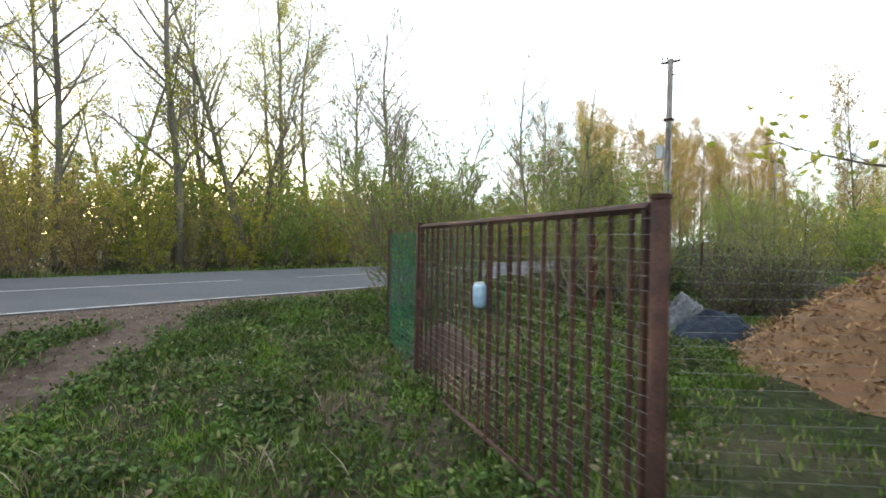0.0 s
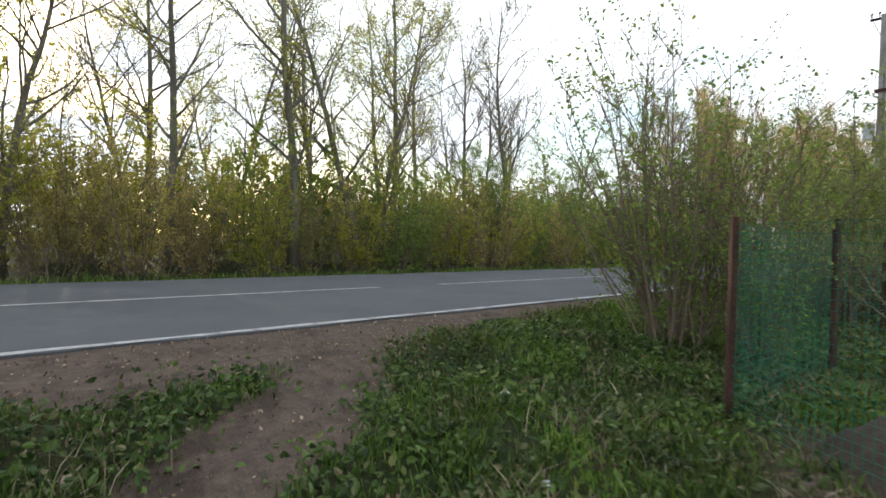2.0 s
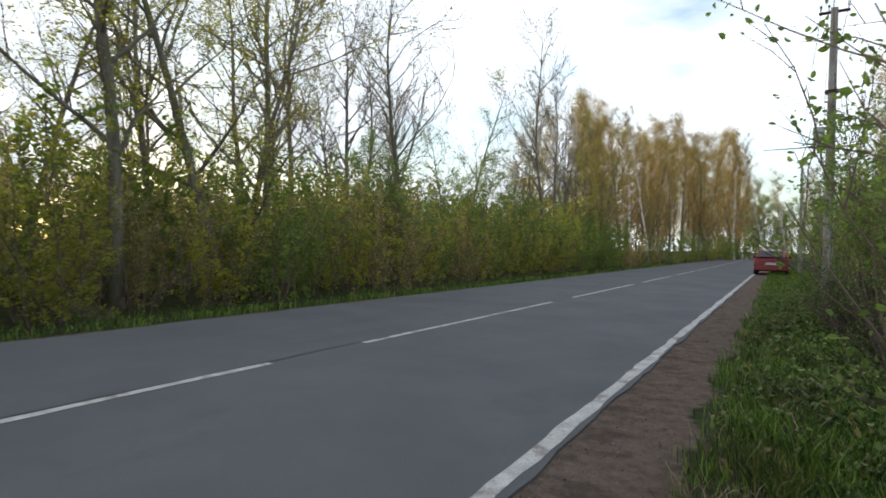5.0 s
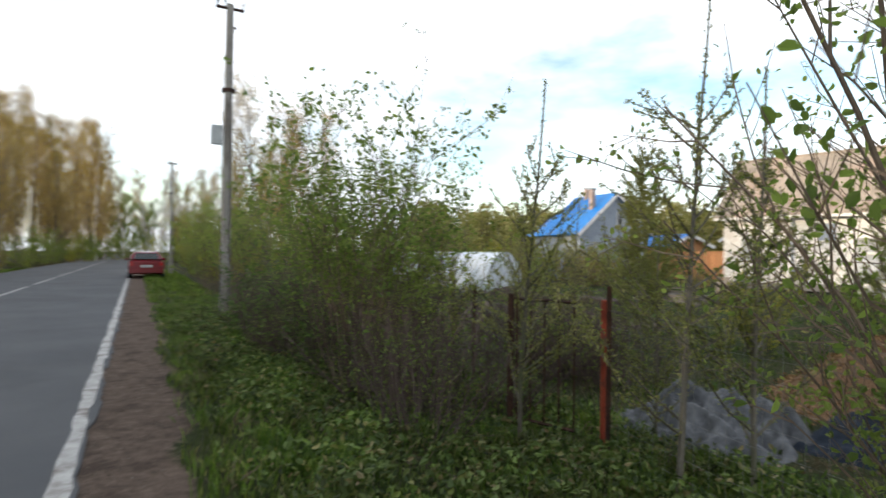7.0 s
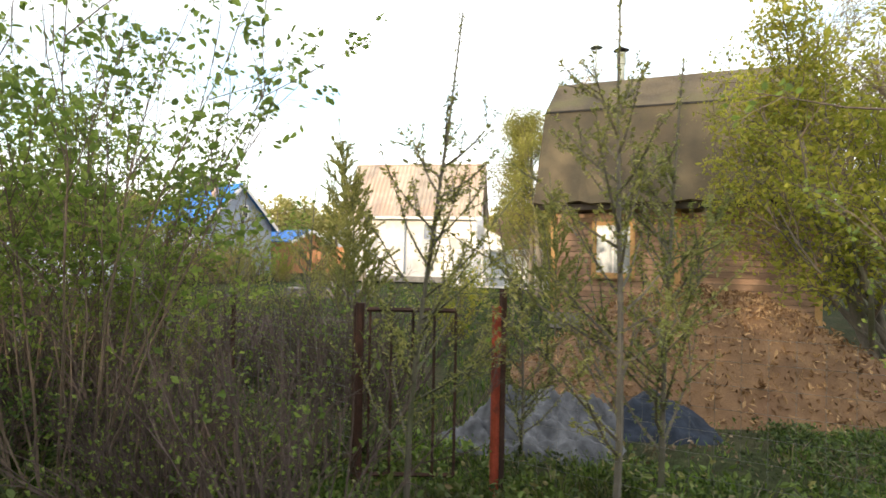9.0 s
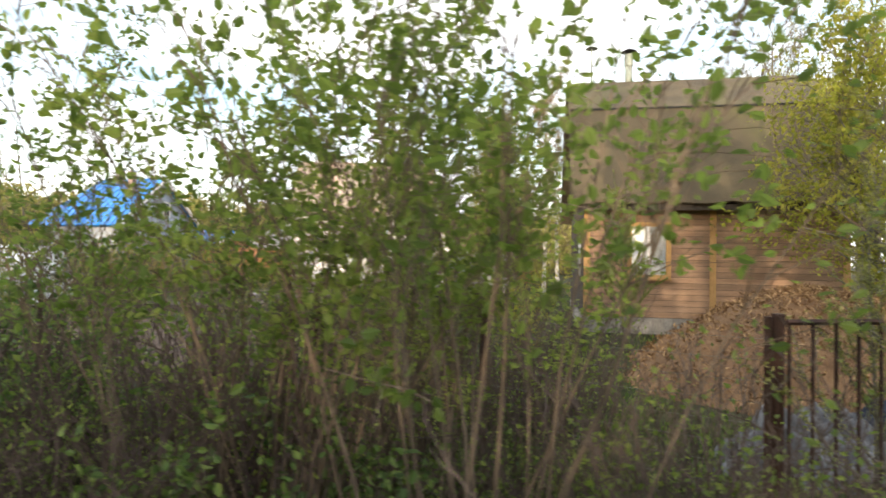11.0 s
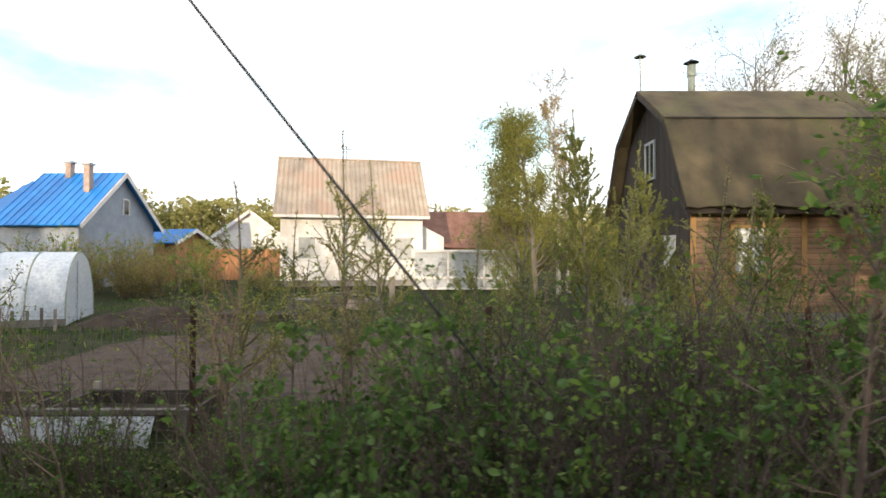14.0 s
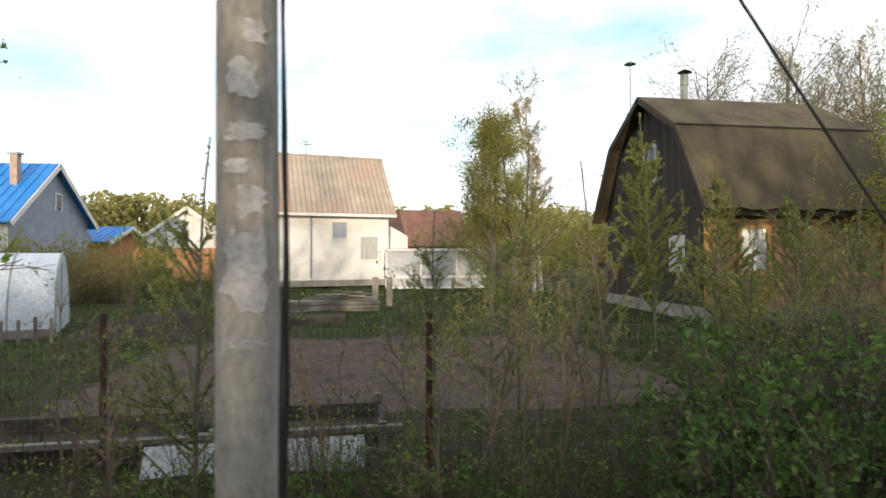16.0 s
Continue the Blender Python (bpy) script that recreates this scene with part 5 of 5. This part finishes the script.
def cold_frame(x, y, w, l, sheet):
    c = thing("cold_frame", (x, y, gz(x, y) - 0.2), "dark rotten plank frame" + (" with a pale sheet laid over it" if sheet else " filled with earth"), "garden frame", "cold frames")
    for k in range(2):
        part("plank", Geo().box(0, 0, k * 0.2, 0.05, l, k * 0.2 + 0.19), M_ROTWOOD, c)
        part("plank", Geo().box(w, 0, k * 0.2, w + 0.05, l, k * 0.2 + 0.21), M_ROTWOOD, c)
        part("plank", Geo().box(0.05, 0, k * 0.2, w, 0.05, k * 0.2 + 0.19), M_ROTWOOD, c)
        part("plank", Geo().box(0.05, l - 0.05, k * 0.2, w, l, k * 0.2 + 0.19), M_ROTWOOD, c)
    for px, py in ((-0.07, 0.0), (-0.07, l - 0.1), (w + 0.05, 0), (w + 0.05, l - 0.1)):
        part("stake", Geo().box(px, py, -0.1, px + 0.07, py + 0.08, 0.5), M_GREYWOOD, c)
    part("rail", Geo().box(-0.1, -0.15, 0.42, -0.02, l + 0.15, 0.47), M_GREYWOOD, c, "grey top rail")
    part("soil", Geo().box(0.05, 0.05, 0.0, w, l - 0.05, 0.24), M_EARTH, c)
    if sheet:
        part("cover_sheet", Geo().box(0, 0, 0, 0.36, 1.95, 0.02, Matrix.Translation((-0.4, 0.22, 0.12)) @ pose(0, 0, 0, 0, -62, 1)), M_SHEET, c, "pale grey slate sheet")
    return c


cold_frame(5.9, 19.2, 1.0, 1.7, True)
cold_frame(5.9, 21.2, 1.0, 2.4, False)


def heap(name, cx, cy, rx, ry, h, material, label, category, seed, rough=0.1, turn=0.0, nr=20, na=48, crease=0.0, steep=0.8):
    r = random.Random(seed)
    g = Geo()
    z0 = gz(cx, cy) - 0.08
    off = Vector((r.uniform(0, 50), r.uniform(0, 50), 0))
    for i in range(nr + 1):
        t = i / nr
        for j in range(na):
            a = 2 * math.pi * j / na
            edge = 1 + 0.16 * noise.noise(Vector((math.cos(a) * 1.3, math.sin(a) * 1.3, 0)) + off)
            x, y = rx * t * edge * math.cos(a), ry * t * edge * math.sin(a)
            z = h * (0.5 + 0.5 * math.cos(math.pi * t)) ** steep + rough * (noise.noise(Vector((x * 2.1, y * 2.1, 0)) + off) + 0.5 * noise.noise(Vector((x * 5.3, y * 5.3, 3)) + off)) * (1 - t ** 3)
            fold = abs(noise.noise(Vector((x * 3.2 + y * 1.4, y * 3.6, 7)) + off)) + 0.5 * abs(noise.noise(Vector((x * 8.5, y * 7.0 - x * 2, 9)) + off))
            z += crease * (0.35 - fold) * (1 - t ** 4)
            g.v.append((x, y, z))
    for i in range(nr):
        for j in range(na):
            k = (j + 1) % na
            g.f.append((i * na + j, (i + 1) * na + j, (i + 1) * na + k, i * na + k))
    root = thing(name, (cx, cy, z0), label, category, turn=turn)
    return root, part("body", g, material, root, smooth=True), g


mul, _, gm = heap("shavings_heap", 9.55, 6.9, 2.9, 3.0, 1.45, M_MULCH, "large heap of orange-brown wood shavings", "heap", 4, 0.12, steep=0.6)
rc = np.random.default_rng(12)
pts = np.array(gm.v)
sel = pts[rc.integers(0, len(pts), 20000)] + rc.normal(size=(20000, 3)) * np.array([0.08, 0.08, 0.02])
chips = part("chip_cover", leaf_mesh("chip_cover", sel, 0.075, M_CHIP, 13, 0.35), M_CHIP, mul, "loose curled shavings and chips")
tagged(chips, kind="stuff")
heap("tarp_covered_heap", 6.5, 7.55, 0.85, 0.75, 0.46, M_TARP, "heap under a crumpled dark blue tarpaulin", "heap", 5, 0.17, 20, 44, 110, 0.16)
heap("film_covered_heap", 5.75, 8.6, 1.3, 0.75, 0.5, M_GREYTARP, "heap under crumpled pale grey film", "heap", 6, 0.2, 112, 44, 110, 0.34)
heap("soil_mound", 14.6, 24.0, 1.0, 2.6, 0.55, M_EARTH, "long mound of dark garden soil and turf", "heap", 17, 0.22)
heap("earth_mound", 4.85, 3.25, 0.75, 0.5, 0.46, M_EARTH, "dark earth bank by the gate", "heap", 7, 0.1, -35)


# a torn scrap of white plastic lying in the grass
for x, y, w in ((2.79, 2.46, 0.06), (3.6, 1.75, 0.03)):
    sc = thing("plastic_scrap", (x, y, gz(x, y) + 0.04), "crumpled scrap of white plastic in the grass", "litter", "scraps", turn=40 * x)
    g = Geo()
    rp = random.Random(int(x * 100))
    for i in range(6):
        for j in range(6):
            g.v.append(((i / 5 - 0.5) * 2 * w, (j / 5 - 0.5) * 1.3 * w, w * rp.uniform(-0.1, 0.6) * (1 - abs(i - 2.5) / 4)))
    g.f = [(i * 6 + j, i * 6 + 6 + j, i * 6 + 7 + j, i * 6 + j + 1) for i in range(5) for j in range(5)]
    part("sheet", g, M_SHEET, sc)


# ---- gate, fences ----
def bar(a, b, w):
    return Geo().tube([Vector(a), Vector(b)], [w * 0.707, w * 0.707], 4)


GL, GR = Vector((4.96, 2.716, 0)), Vector((7.62, 0.895, 0))
GD = (GR - GL).normalized()
gate = thing("steel_gate", (0, 0, 0), "rusty brown steel bar gate with a wire grid over it", "gate")
zt, zb = 1.10, -0.36
at = lambda s, z: tuple(GL + GD * s + Vector((0, 0, z)))
LEN = (GR - GL).length
part("post", Geo().tube([Vector(at(0, -0.6)), Vector(at(0, zt + 0.02))], [0.035, 0.035], 4), M_RUST, gate)
gp = part("post", Geo().tube([Vector(at(LEN, -0.7)), Vector(at(LEN, zt + 0.01))], [0.036, 0.036], 12), M_RUST, gate, smooth=True)
part("post_cap", Geo().tube([Vector(at(LEN, zt + 0.01)), Vector(at(LEN, zt + 0.025))], [0.042, 0.042], 12), M_RUST, gp)
part("frame_bar", bar(at(0.05, zt - 0.02), at(LEN - 0.06, zt - 0.02), 0.03), M_RUST, gate)
part("frame_bar", bar(at(0.05, zb + 0.05), at(LEN - 0.06, zb + 0.05), 0.03), M_RUST, gate)
part("frame_bar", bar(at(0.08, zb), at(0.08, zt - 0.02), 0.03), M_RUST, gate)
part("frame_bar", bar(at(1.64, zb - 0.04), at(1.64, zt - 0.02), 0.036), M_RUST, gate)
part("frame_bar", bar(at(LEN - 0.08, zb), at(LEN - 0.08, zt - 0.02), 0.03), M_RUST, gate)
for i in range(9):
    s = 0.08 + (i + 1) * 0.156
    part("bar", bar(at(s, zb + 0.05), at(s, zt - 0.03), 0.019), M_RUST, gate)
for i in range(10):
    s = 1.64 + (i + 1) * 0.142
    part("bar", bar(at(s, zb + 0.05), at(s, zt - 0.03), 0.019), M_RUST, gate)
side = Vector((GD.y, -GD.x, 0)) * -0.03
for i in range(26):
    z = zb + 0.08 + i * 0.055
    pts = [Vector(at(0.1 + (LEN - 0.1) * k / 8, z + 0.008 * math.sin(k * 1.7 + i))) - side for k in range(9)]
    part("wire", Geo().tube(pts, [0.0007] * 9, 3), M_WIRE, gate)
lk = thing("plastic_bottle", (*(GL + GD * 1.63 - side * 2).xy, 0.53), "pale blue cut plastic bottle hung over the gate latch", "bottle")
part("body", Geo().tube([Vector((0, 0, 0)), Vector((0, 0, 0.02)), Vector((0, 0, 0.13)), Vector((0, 0, 0.15))], [0.033, 0.042, 0.044, 0.036], 12), M_PALEBOTTLE, lk, smooth=True)
part("lid", Geo().tube([Vector((0, 0, 0.145)), Vector((0, 0, 0.162))], [0.036, 0.03], 12), M_GREYBOX, lk)
latch = part("latch", Geo().box(-0.03, -0.02, 0, 0.03, 0.02, 0.1, Matrix.Translation(at(0.04, 0.42))), M_RUST, gate)

wf = thing("wire_fence", (0, 0, 0), "wire fence stretched on from the gate post", "fence")
W2 = GR + Vector((2.9, 1.9, 0))
part("post", Geo().tube([Vector((W2.x, W2.y, -0.8)), Vector((W2.x, W2.y, 1.1))], [0.035, 0.035], 10), M_RUST, wf)
for i in range(25):
    z = -0.3 + i * 0.055
    part("wire", Geo().tube([GR + (W2 - GR) * (k / 6) + Vector((0, 0, z + 0.01 * math.sin(k + i))) for k in range(7)], [0.0006] * 7, 3), M_WIRE, wf)


def mesh_fence(name, posts, top, material, label, cell, wire, post_top=None, zbase=None, red=0):
    f = thing(name, (0, 0, 0), label, "fence")
    for k, (x, y) in enumerate(posts):
        z = gz(x, y)
        q = part("post", Geo().tube([Vector((x, y, z - 0.4)), Vector((x + 0.01, y, (post_top or top)))], [0.03, 0.03], 4), M_REDPAINT if k < red else M_RUST, f)
    g = Geo()
    for (ax, ay), (bx, by) in zip(posts[:-1], posts[1:]):
        a, b = Vector((ax, ay, 0)), Vector((bx, by, 0))
        ln = (b - a).length
        z0 = min(gz(ax, ay), gz(bx, by)) + 0.03
        n = max(1, int(ln / cell))
        for i in range(n + 1):
            p = a.lerp(b, i / n)
            g.tube([p + Vector((0, 0, z0)), p + Vector((0.006 * math.sin(i * 2), 0, top - 0.02))], [wire, wire], 3, False)
        m = int((top - z0) / cell)
        for i in range(m + 1):
            z = z0 + (top - 0.02 - z0) * i / m
            g.tube([a + Vector((0, 0, z)), a.lerp(b, 0.5) + Vector((0, 0, z - 0.012)), b + Vector((0, 0, z))], [wire] * 3, 3, False)
    part("mesh", g, material, f)
    return f


mesh_fence("green_mesh_fence", [(4.9, 2.76), (3.76, 3.59), (3.85, 6.18)], 1.06, M_GREENMESH, "green plastic mesh fence on rusty posts", 0.058, 0.0016, 1.09)
mesh_fence("garden_wire_fence", [(3.86, 6.21), (4.2, 8.62)], 1.0, M_WIRE, "thin wire fence on rusty posts", 0.14, 0.0015, 1.2)
mesh_fence("garden_wire_fence", [(3.84, 9.66), (4.5, 11.4), (5.1, 13.0), (5.15, 16.0), (5.25, 18.85), (5.7, 21.75), (5.9, 25.0), (6.0, 28.0)], 0.95, M_WIRE, "thin wire fence on rusty posts", 0.12, 0.0015, 1.06)
sg = thing("small_gate", (0, 0, 0), "narrow gate of rusty bars between red posts", "gate")
part("post", Geo().tube([Vector((4.2, 8.66, -0.8)), Vector((4.2, 8.66, 1.07))], [0.04, 0.04], 10), M_REDPAINT, sg, "faded red gate post")
part("post", Geo().tube([Vector((3.83, 9.62, -0.8)), Vector((3.83, 9.62, 1.08))], [0.034, 0.034], 10), M_RUST, sg)
for z in (-0.2, 1.03):
    part("frame_bar", bar((4.09, 8.95, z), (3.85, 9.57, z), 0.025), M_RUST, sg)
for i in range(5):
    part("bar", bar((4.09 - i * 0.058, 8.95 + i * 0.15, -0.2), (4.09 - i * 0.058, 8.95 + i * 0.15, 1.03), 0.016), M_RUST, sg)


# ---- poles, wires, car ----
def utility_pole(x, y, top, lean, label, detail):
    p = thing("utility_pole", (x, y, -0.35), label, "utility pole", "roadside poles")
    g = Geo()
    h = top + 0.35
    for z, w, d in ((-0.6, 0.125, 0.105), (h * 0.5, 0.105, 0.088), (h, 0.082, 0.07)):
        lx, ly = lean[0] * z / h, lean[1] * z / h
        g.v += [(lx + sx * w * cx, ly + sy * d * cy, z) for sx, sy, cx, cy in ((-1, -1, 1, 0.7), (-1, -1, 0.7, 1), (1, -1, 0.7, 1), (1, -1, 1, 0.7), (1, 1, 1, 0.7), (1, 1, 0.7, 1), (-1, 1, 0.7, 1), (-1, 1, 1, 0.7))]
    for k in range(2):
        for j in range(8):
            g.f.append((k * 8 + j, k * 8 + (j + 1) % 8, k * 8 + 8 + (j + 1) % 8, k * 8 + 8 + j))
    g.f.append(tuple(range(16, 24)))
    part("shaft", g, M_CONCRETE, p)
    tip = Vector((lean[0], lean[1], h))
    arm = part("crossarm", bar(tuple(tip + Vector((-0.34, 0, -0.1))), tuple(tip + Vector((0.34, 0, -0.1))), 0.06), M_RUST, p)
    for s in (-0.3, 0.3, -0.12):
        part("insulator", Geo().tube([tip + Vector((s, 0, -0.08)), tip + Vector((s, 0, 0.03)), tip + Vector((s, 0, 0.06)), tip + Vector((s, 0, 0.1))], [0.012, 0.014, 0.035, 0.02], 8), M_WHITE if s > 0 else M_TAR, arm)
    part("bracket", Geo().box(-0.16, -0.12, 5.9, 0.16, 0.12, 5.98, Matrix.Translation((lean[0] * 0.7, lean[1] * 0.7, 0))), M_RUST, p)
    part("bracket", bar(tuple(tip + Vector((0.02, 0, -0.55))), tuple(tip + Vector((0.16, 0, -0.6))), 0.04), M_RUST, p)
    if detail:
        bx = part("box", Geo().box(-0.36, -0.1, 4.55, -0.12, 0.12, 5.0), M_GREYBOX, p, "grey metal switch box")
        part("box_lid", Geo().box(-0.37, -0.12, 4.54, -0.11, -0.1, 5.01), M_GREYBOX, bx)
        for k, (u, v) in enumerate(((-0.12, -0.115), (0.07, -0.098), (0.10, -0.095))):
            part("cable", Geo().tube([Vector((u + 0.015 * math.sin(i * 1.9 + k), v - 0.012 - 0.01 * math.cos(i * 1.3 + k), 0.1 + i * 0.45)) for i in range(15)], [0.007] * 15, 5), M_CABLE, p, "black cable clipped to the shaft")
        rp = random.Random(3)
        for z, wd, hd, cxp in ((1.56, 0.085, 0.16, 0.0), (1.78, 0.06, 0.06, -0.02), (1.9, 0.05, 0.035, 0.03), (2.02, 0.075, 0.045, 0.0), (2.2, 0.06, 0.075, 0.01), (2.36, 0.05, 0.05, -0.03), (1.3, 0.08, 0.02, 0.0)):
            z += 0.35
            sc = Geo()
            n = 22
            e = [(cxp + wd * max(-1, min(1, 1.3 * math.cos(6.283 * i / n))) * rp.uniform(0.5, 1.0), z + hd * max(-1, min(1, 1.3 * math.sin(6.283 * i / n))) * rp.uniform(0.5, 1.0)) for i in range(n)]
            face = lambda zz: -(0.125 - 0.02 * (zz + 0.6) / (h * 0.5 + 0.6)) + lean[0] * zz / h
            sc.v = [(face(b) - 0.003, a, b) for a, b in e] + [(face(b) + 0.006, a, b) for a, b in e]
            sc.f = [tuple(range(n))[::-1]] + [(i, (i + 1) % n, n + (i + 1) % n, n + i) for i in range(n)]
            part("paper_scrap", sc, M_PAPER, p, "torn white paper remains")
    return p


utility_pole(2.36, 19.87, 7.8, (0.05, 0.03), "weathered concrete utility pole with paper remains and cables", True)
utility_pole(2.5, 48.5, 7.8, (0.0, 0.1), "grey concrete utility pole further along the road", False)
stay = thing("stay_wire", (0, 0, 0), "black stay cable running down from the pole to the ground", "cable")
part("cable", Geo().tube([Vector((2.58, 19.79, 5.46)), Vector((2.70, 17.45, 2.5)), Vector((2.80, 15.10, -0.45))], [0.008] * 3, 6), M_CABLE, stay)
ow = thing("overhead_wire", (0, 0, 0), "thin overhead wire between the poles", "cable")
for s in (-0.3, 0.3):
    part("wire", Geo().tube([Vector((2.41 + s, 19.4, 7.75)), Vector((2.45 + s, 34, 7.25)), Vector((2.5 + s, 48.6, 7.75))], [0.008] * 3, 4), M_CABLE, ow)


def car():
    c = thing("parked_car", (0.86, 38.85, -0.02), "dark red hatchback parked on the road shoulder", "car")
    def loft(sections):
        g = Geo()
        for y, pts in sections:
            g.v += [(x, y, z) for x, z in pts]
        k = len(sections[0][1])
        for i in range(len(sections) - 1):
            for j in range(k):
                g.f.append((i * k + j, i * k + (j + 1) % k, (i + 1) * k + (j + 1) % k, (i + 1) * k + j))
        g.f.append(tuple(range(k))[::-1])
        g.f.append(tuple((len(sections) - 1) * k + j for j in range(k)))
        return g
    def ring(w, z0, z1, wt):
        m = (z0 + z1) / 2
        return [(-w * 0.94, z0), (w * 0.94, z0), (w, z0 + 0.12), (w, m), (wt, z1 - 0.05), (wt * 0.9, z1), (-wt * 0.9, z1), (-wt, z1 - 0.05), (-w, m), (-w, z0 + 0.12)]
    body = loft([(0.02, ring(0.80, 0.32, 0.95, 0.74)), (0.12, ring(0.86, 0.24, 1.0, 0.8)), (0.6, ring(0.88, 0.22, 0.98, 0.82)), (3.0, ring(0.88, 0.22, 0.95, 0.82)), (3.9, ring(0.84, 0.24, 0.82, 0.76)), (4.15, ring(0.74, 0.32, 0.68, 0.66))])
    part("body", body, M_CARRED, c)
    cab = loft([(0.10, ring(0.78, 0.93, 1.02, 0.72)), (0.35, ring(0.77, 0.93, 1.42, 0.62)), (0.9, ring(0.77, 0.93, 1.47, 0.62)), (2.0, ring(0.77, 0.93, 1.46, 0.61)), (2.95, ring(0.77, 0.93, 0.98, 0.7))])
    part("cabin", cab, M_CARRED, c)
    rw = Geo()
    rw.v = [(-0.6, 0.115, 1.06), (0.6, 0.115, 1.06), (0.53, 0.3, 1.37), (-0.53, 0.3, 1.37), (-0.6, 0.09, 1.06), (0.6, 0.09, 1.06), (0.53, 0.275, 1.38), (-0.53, 0.275, 1.38)]
    rw.f = [(4, 5, 6, 7), (4, 0, 1, 5), (7, 6, 2, 3), (5, 1, 2, 6), (4, 7, 3, 0)]
    part("rear_window", rw, M_GLASSDARK, c)
    part("bumper", bevelled(Geo().box(-0.84, -0.06, 0.3, 0.84, 0.14, 0.55), "bumper", M_CARRED, 0.04), M_CARRED, c)
    for s in (-1, 1):
        part("tail_lamp", bevelled(Geo().box(min(s * 0.62, s * 0.83), -0.01, 0.68, max(s * 0.62, s * 0.83), 0.1, 0.92), "tail_lamp", M_LAMPRED, 0.02), M_LAMPRED, c)
        part("roof_rail", bar((s * 0.55, 0.5, 1.5), (s * 0.55, 2.2, 1.5), 0.035), M_CHROME, c)
        sw = Geo()
        x = s * 0.79
        sw.v = [(x, 0.55, 1.0), (x, 2.7, 1.0), (s * 0.66, 2.1, 1.38), (s * 0.66, 0.65, 1.38)]
        sw.f = [(0, 1, 2, 3)]
        part("side_window", sw, M_GLASSDARK, c)
        part("mirror", bevelled(Geo().box(min(s * 0.86, s * 1.02), 2.45, 0.95, max(s * 0.86, s * 1.02), 2.57, 1.1), "mirror", M_CARRED, 0.03), M_CARRED, c)
        for y in (0.75, 3.3):
            w = part("wheel", Geo().tube([Vector((s * 0.68, y, 0.3)), Vector((s * 0.70, y, 0.3)), Vector((s * 0.86, y, 0.3)), Vector((s * 0.88, y, 0.3))], [0.27, 0.31, 0.31, 0.27], 20), M_TYRE, c)
            part("rim", Geo().tube([Vector((s * 0.86, y, 0.3)), Vector((s * 0.892, y, 0.3))], [0.19, 0.18], 14), M_CHROME, w)
    part("number_plate", Geo().box(-0.26, -0.075, 0.62, 0.26, -0.055, 0.73), M_PLATE, c, "white number plate with unreadable dark marks")
    for i in range(6):
        part("plate_mark", Geo().box(-0.2 + i * 0.07, -0.079, 0.645, -0.16 + i * 0.07, -0.076, 0.705), M_TAR, c)


car()
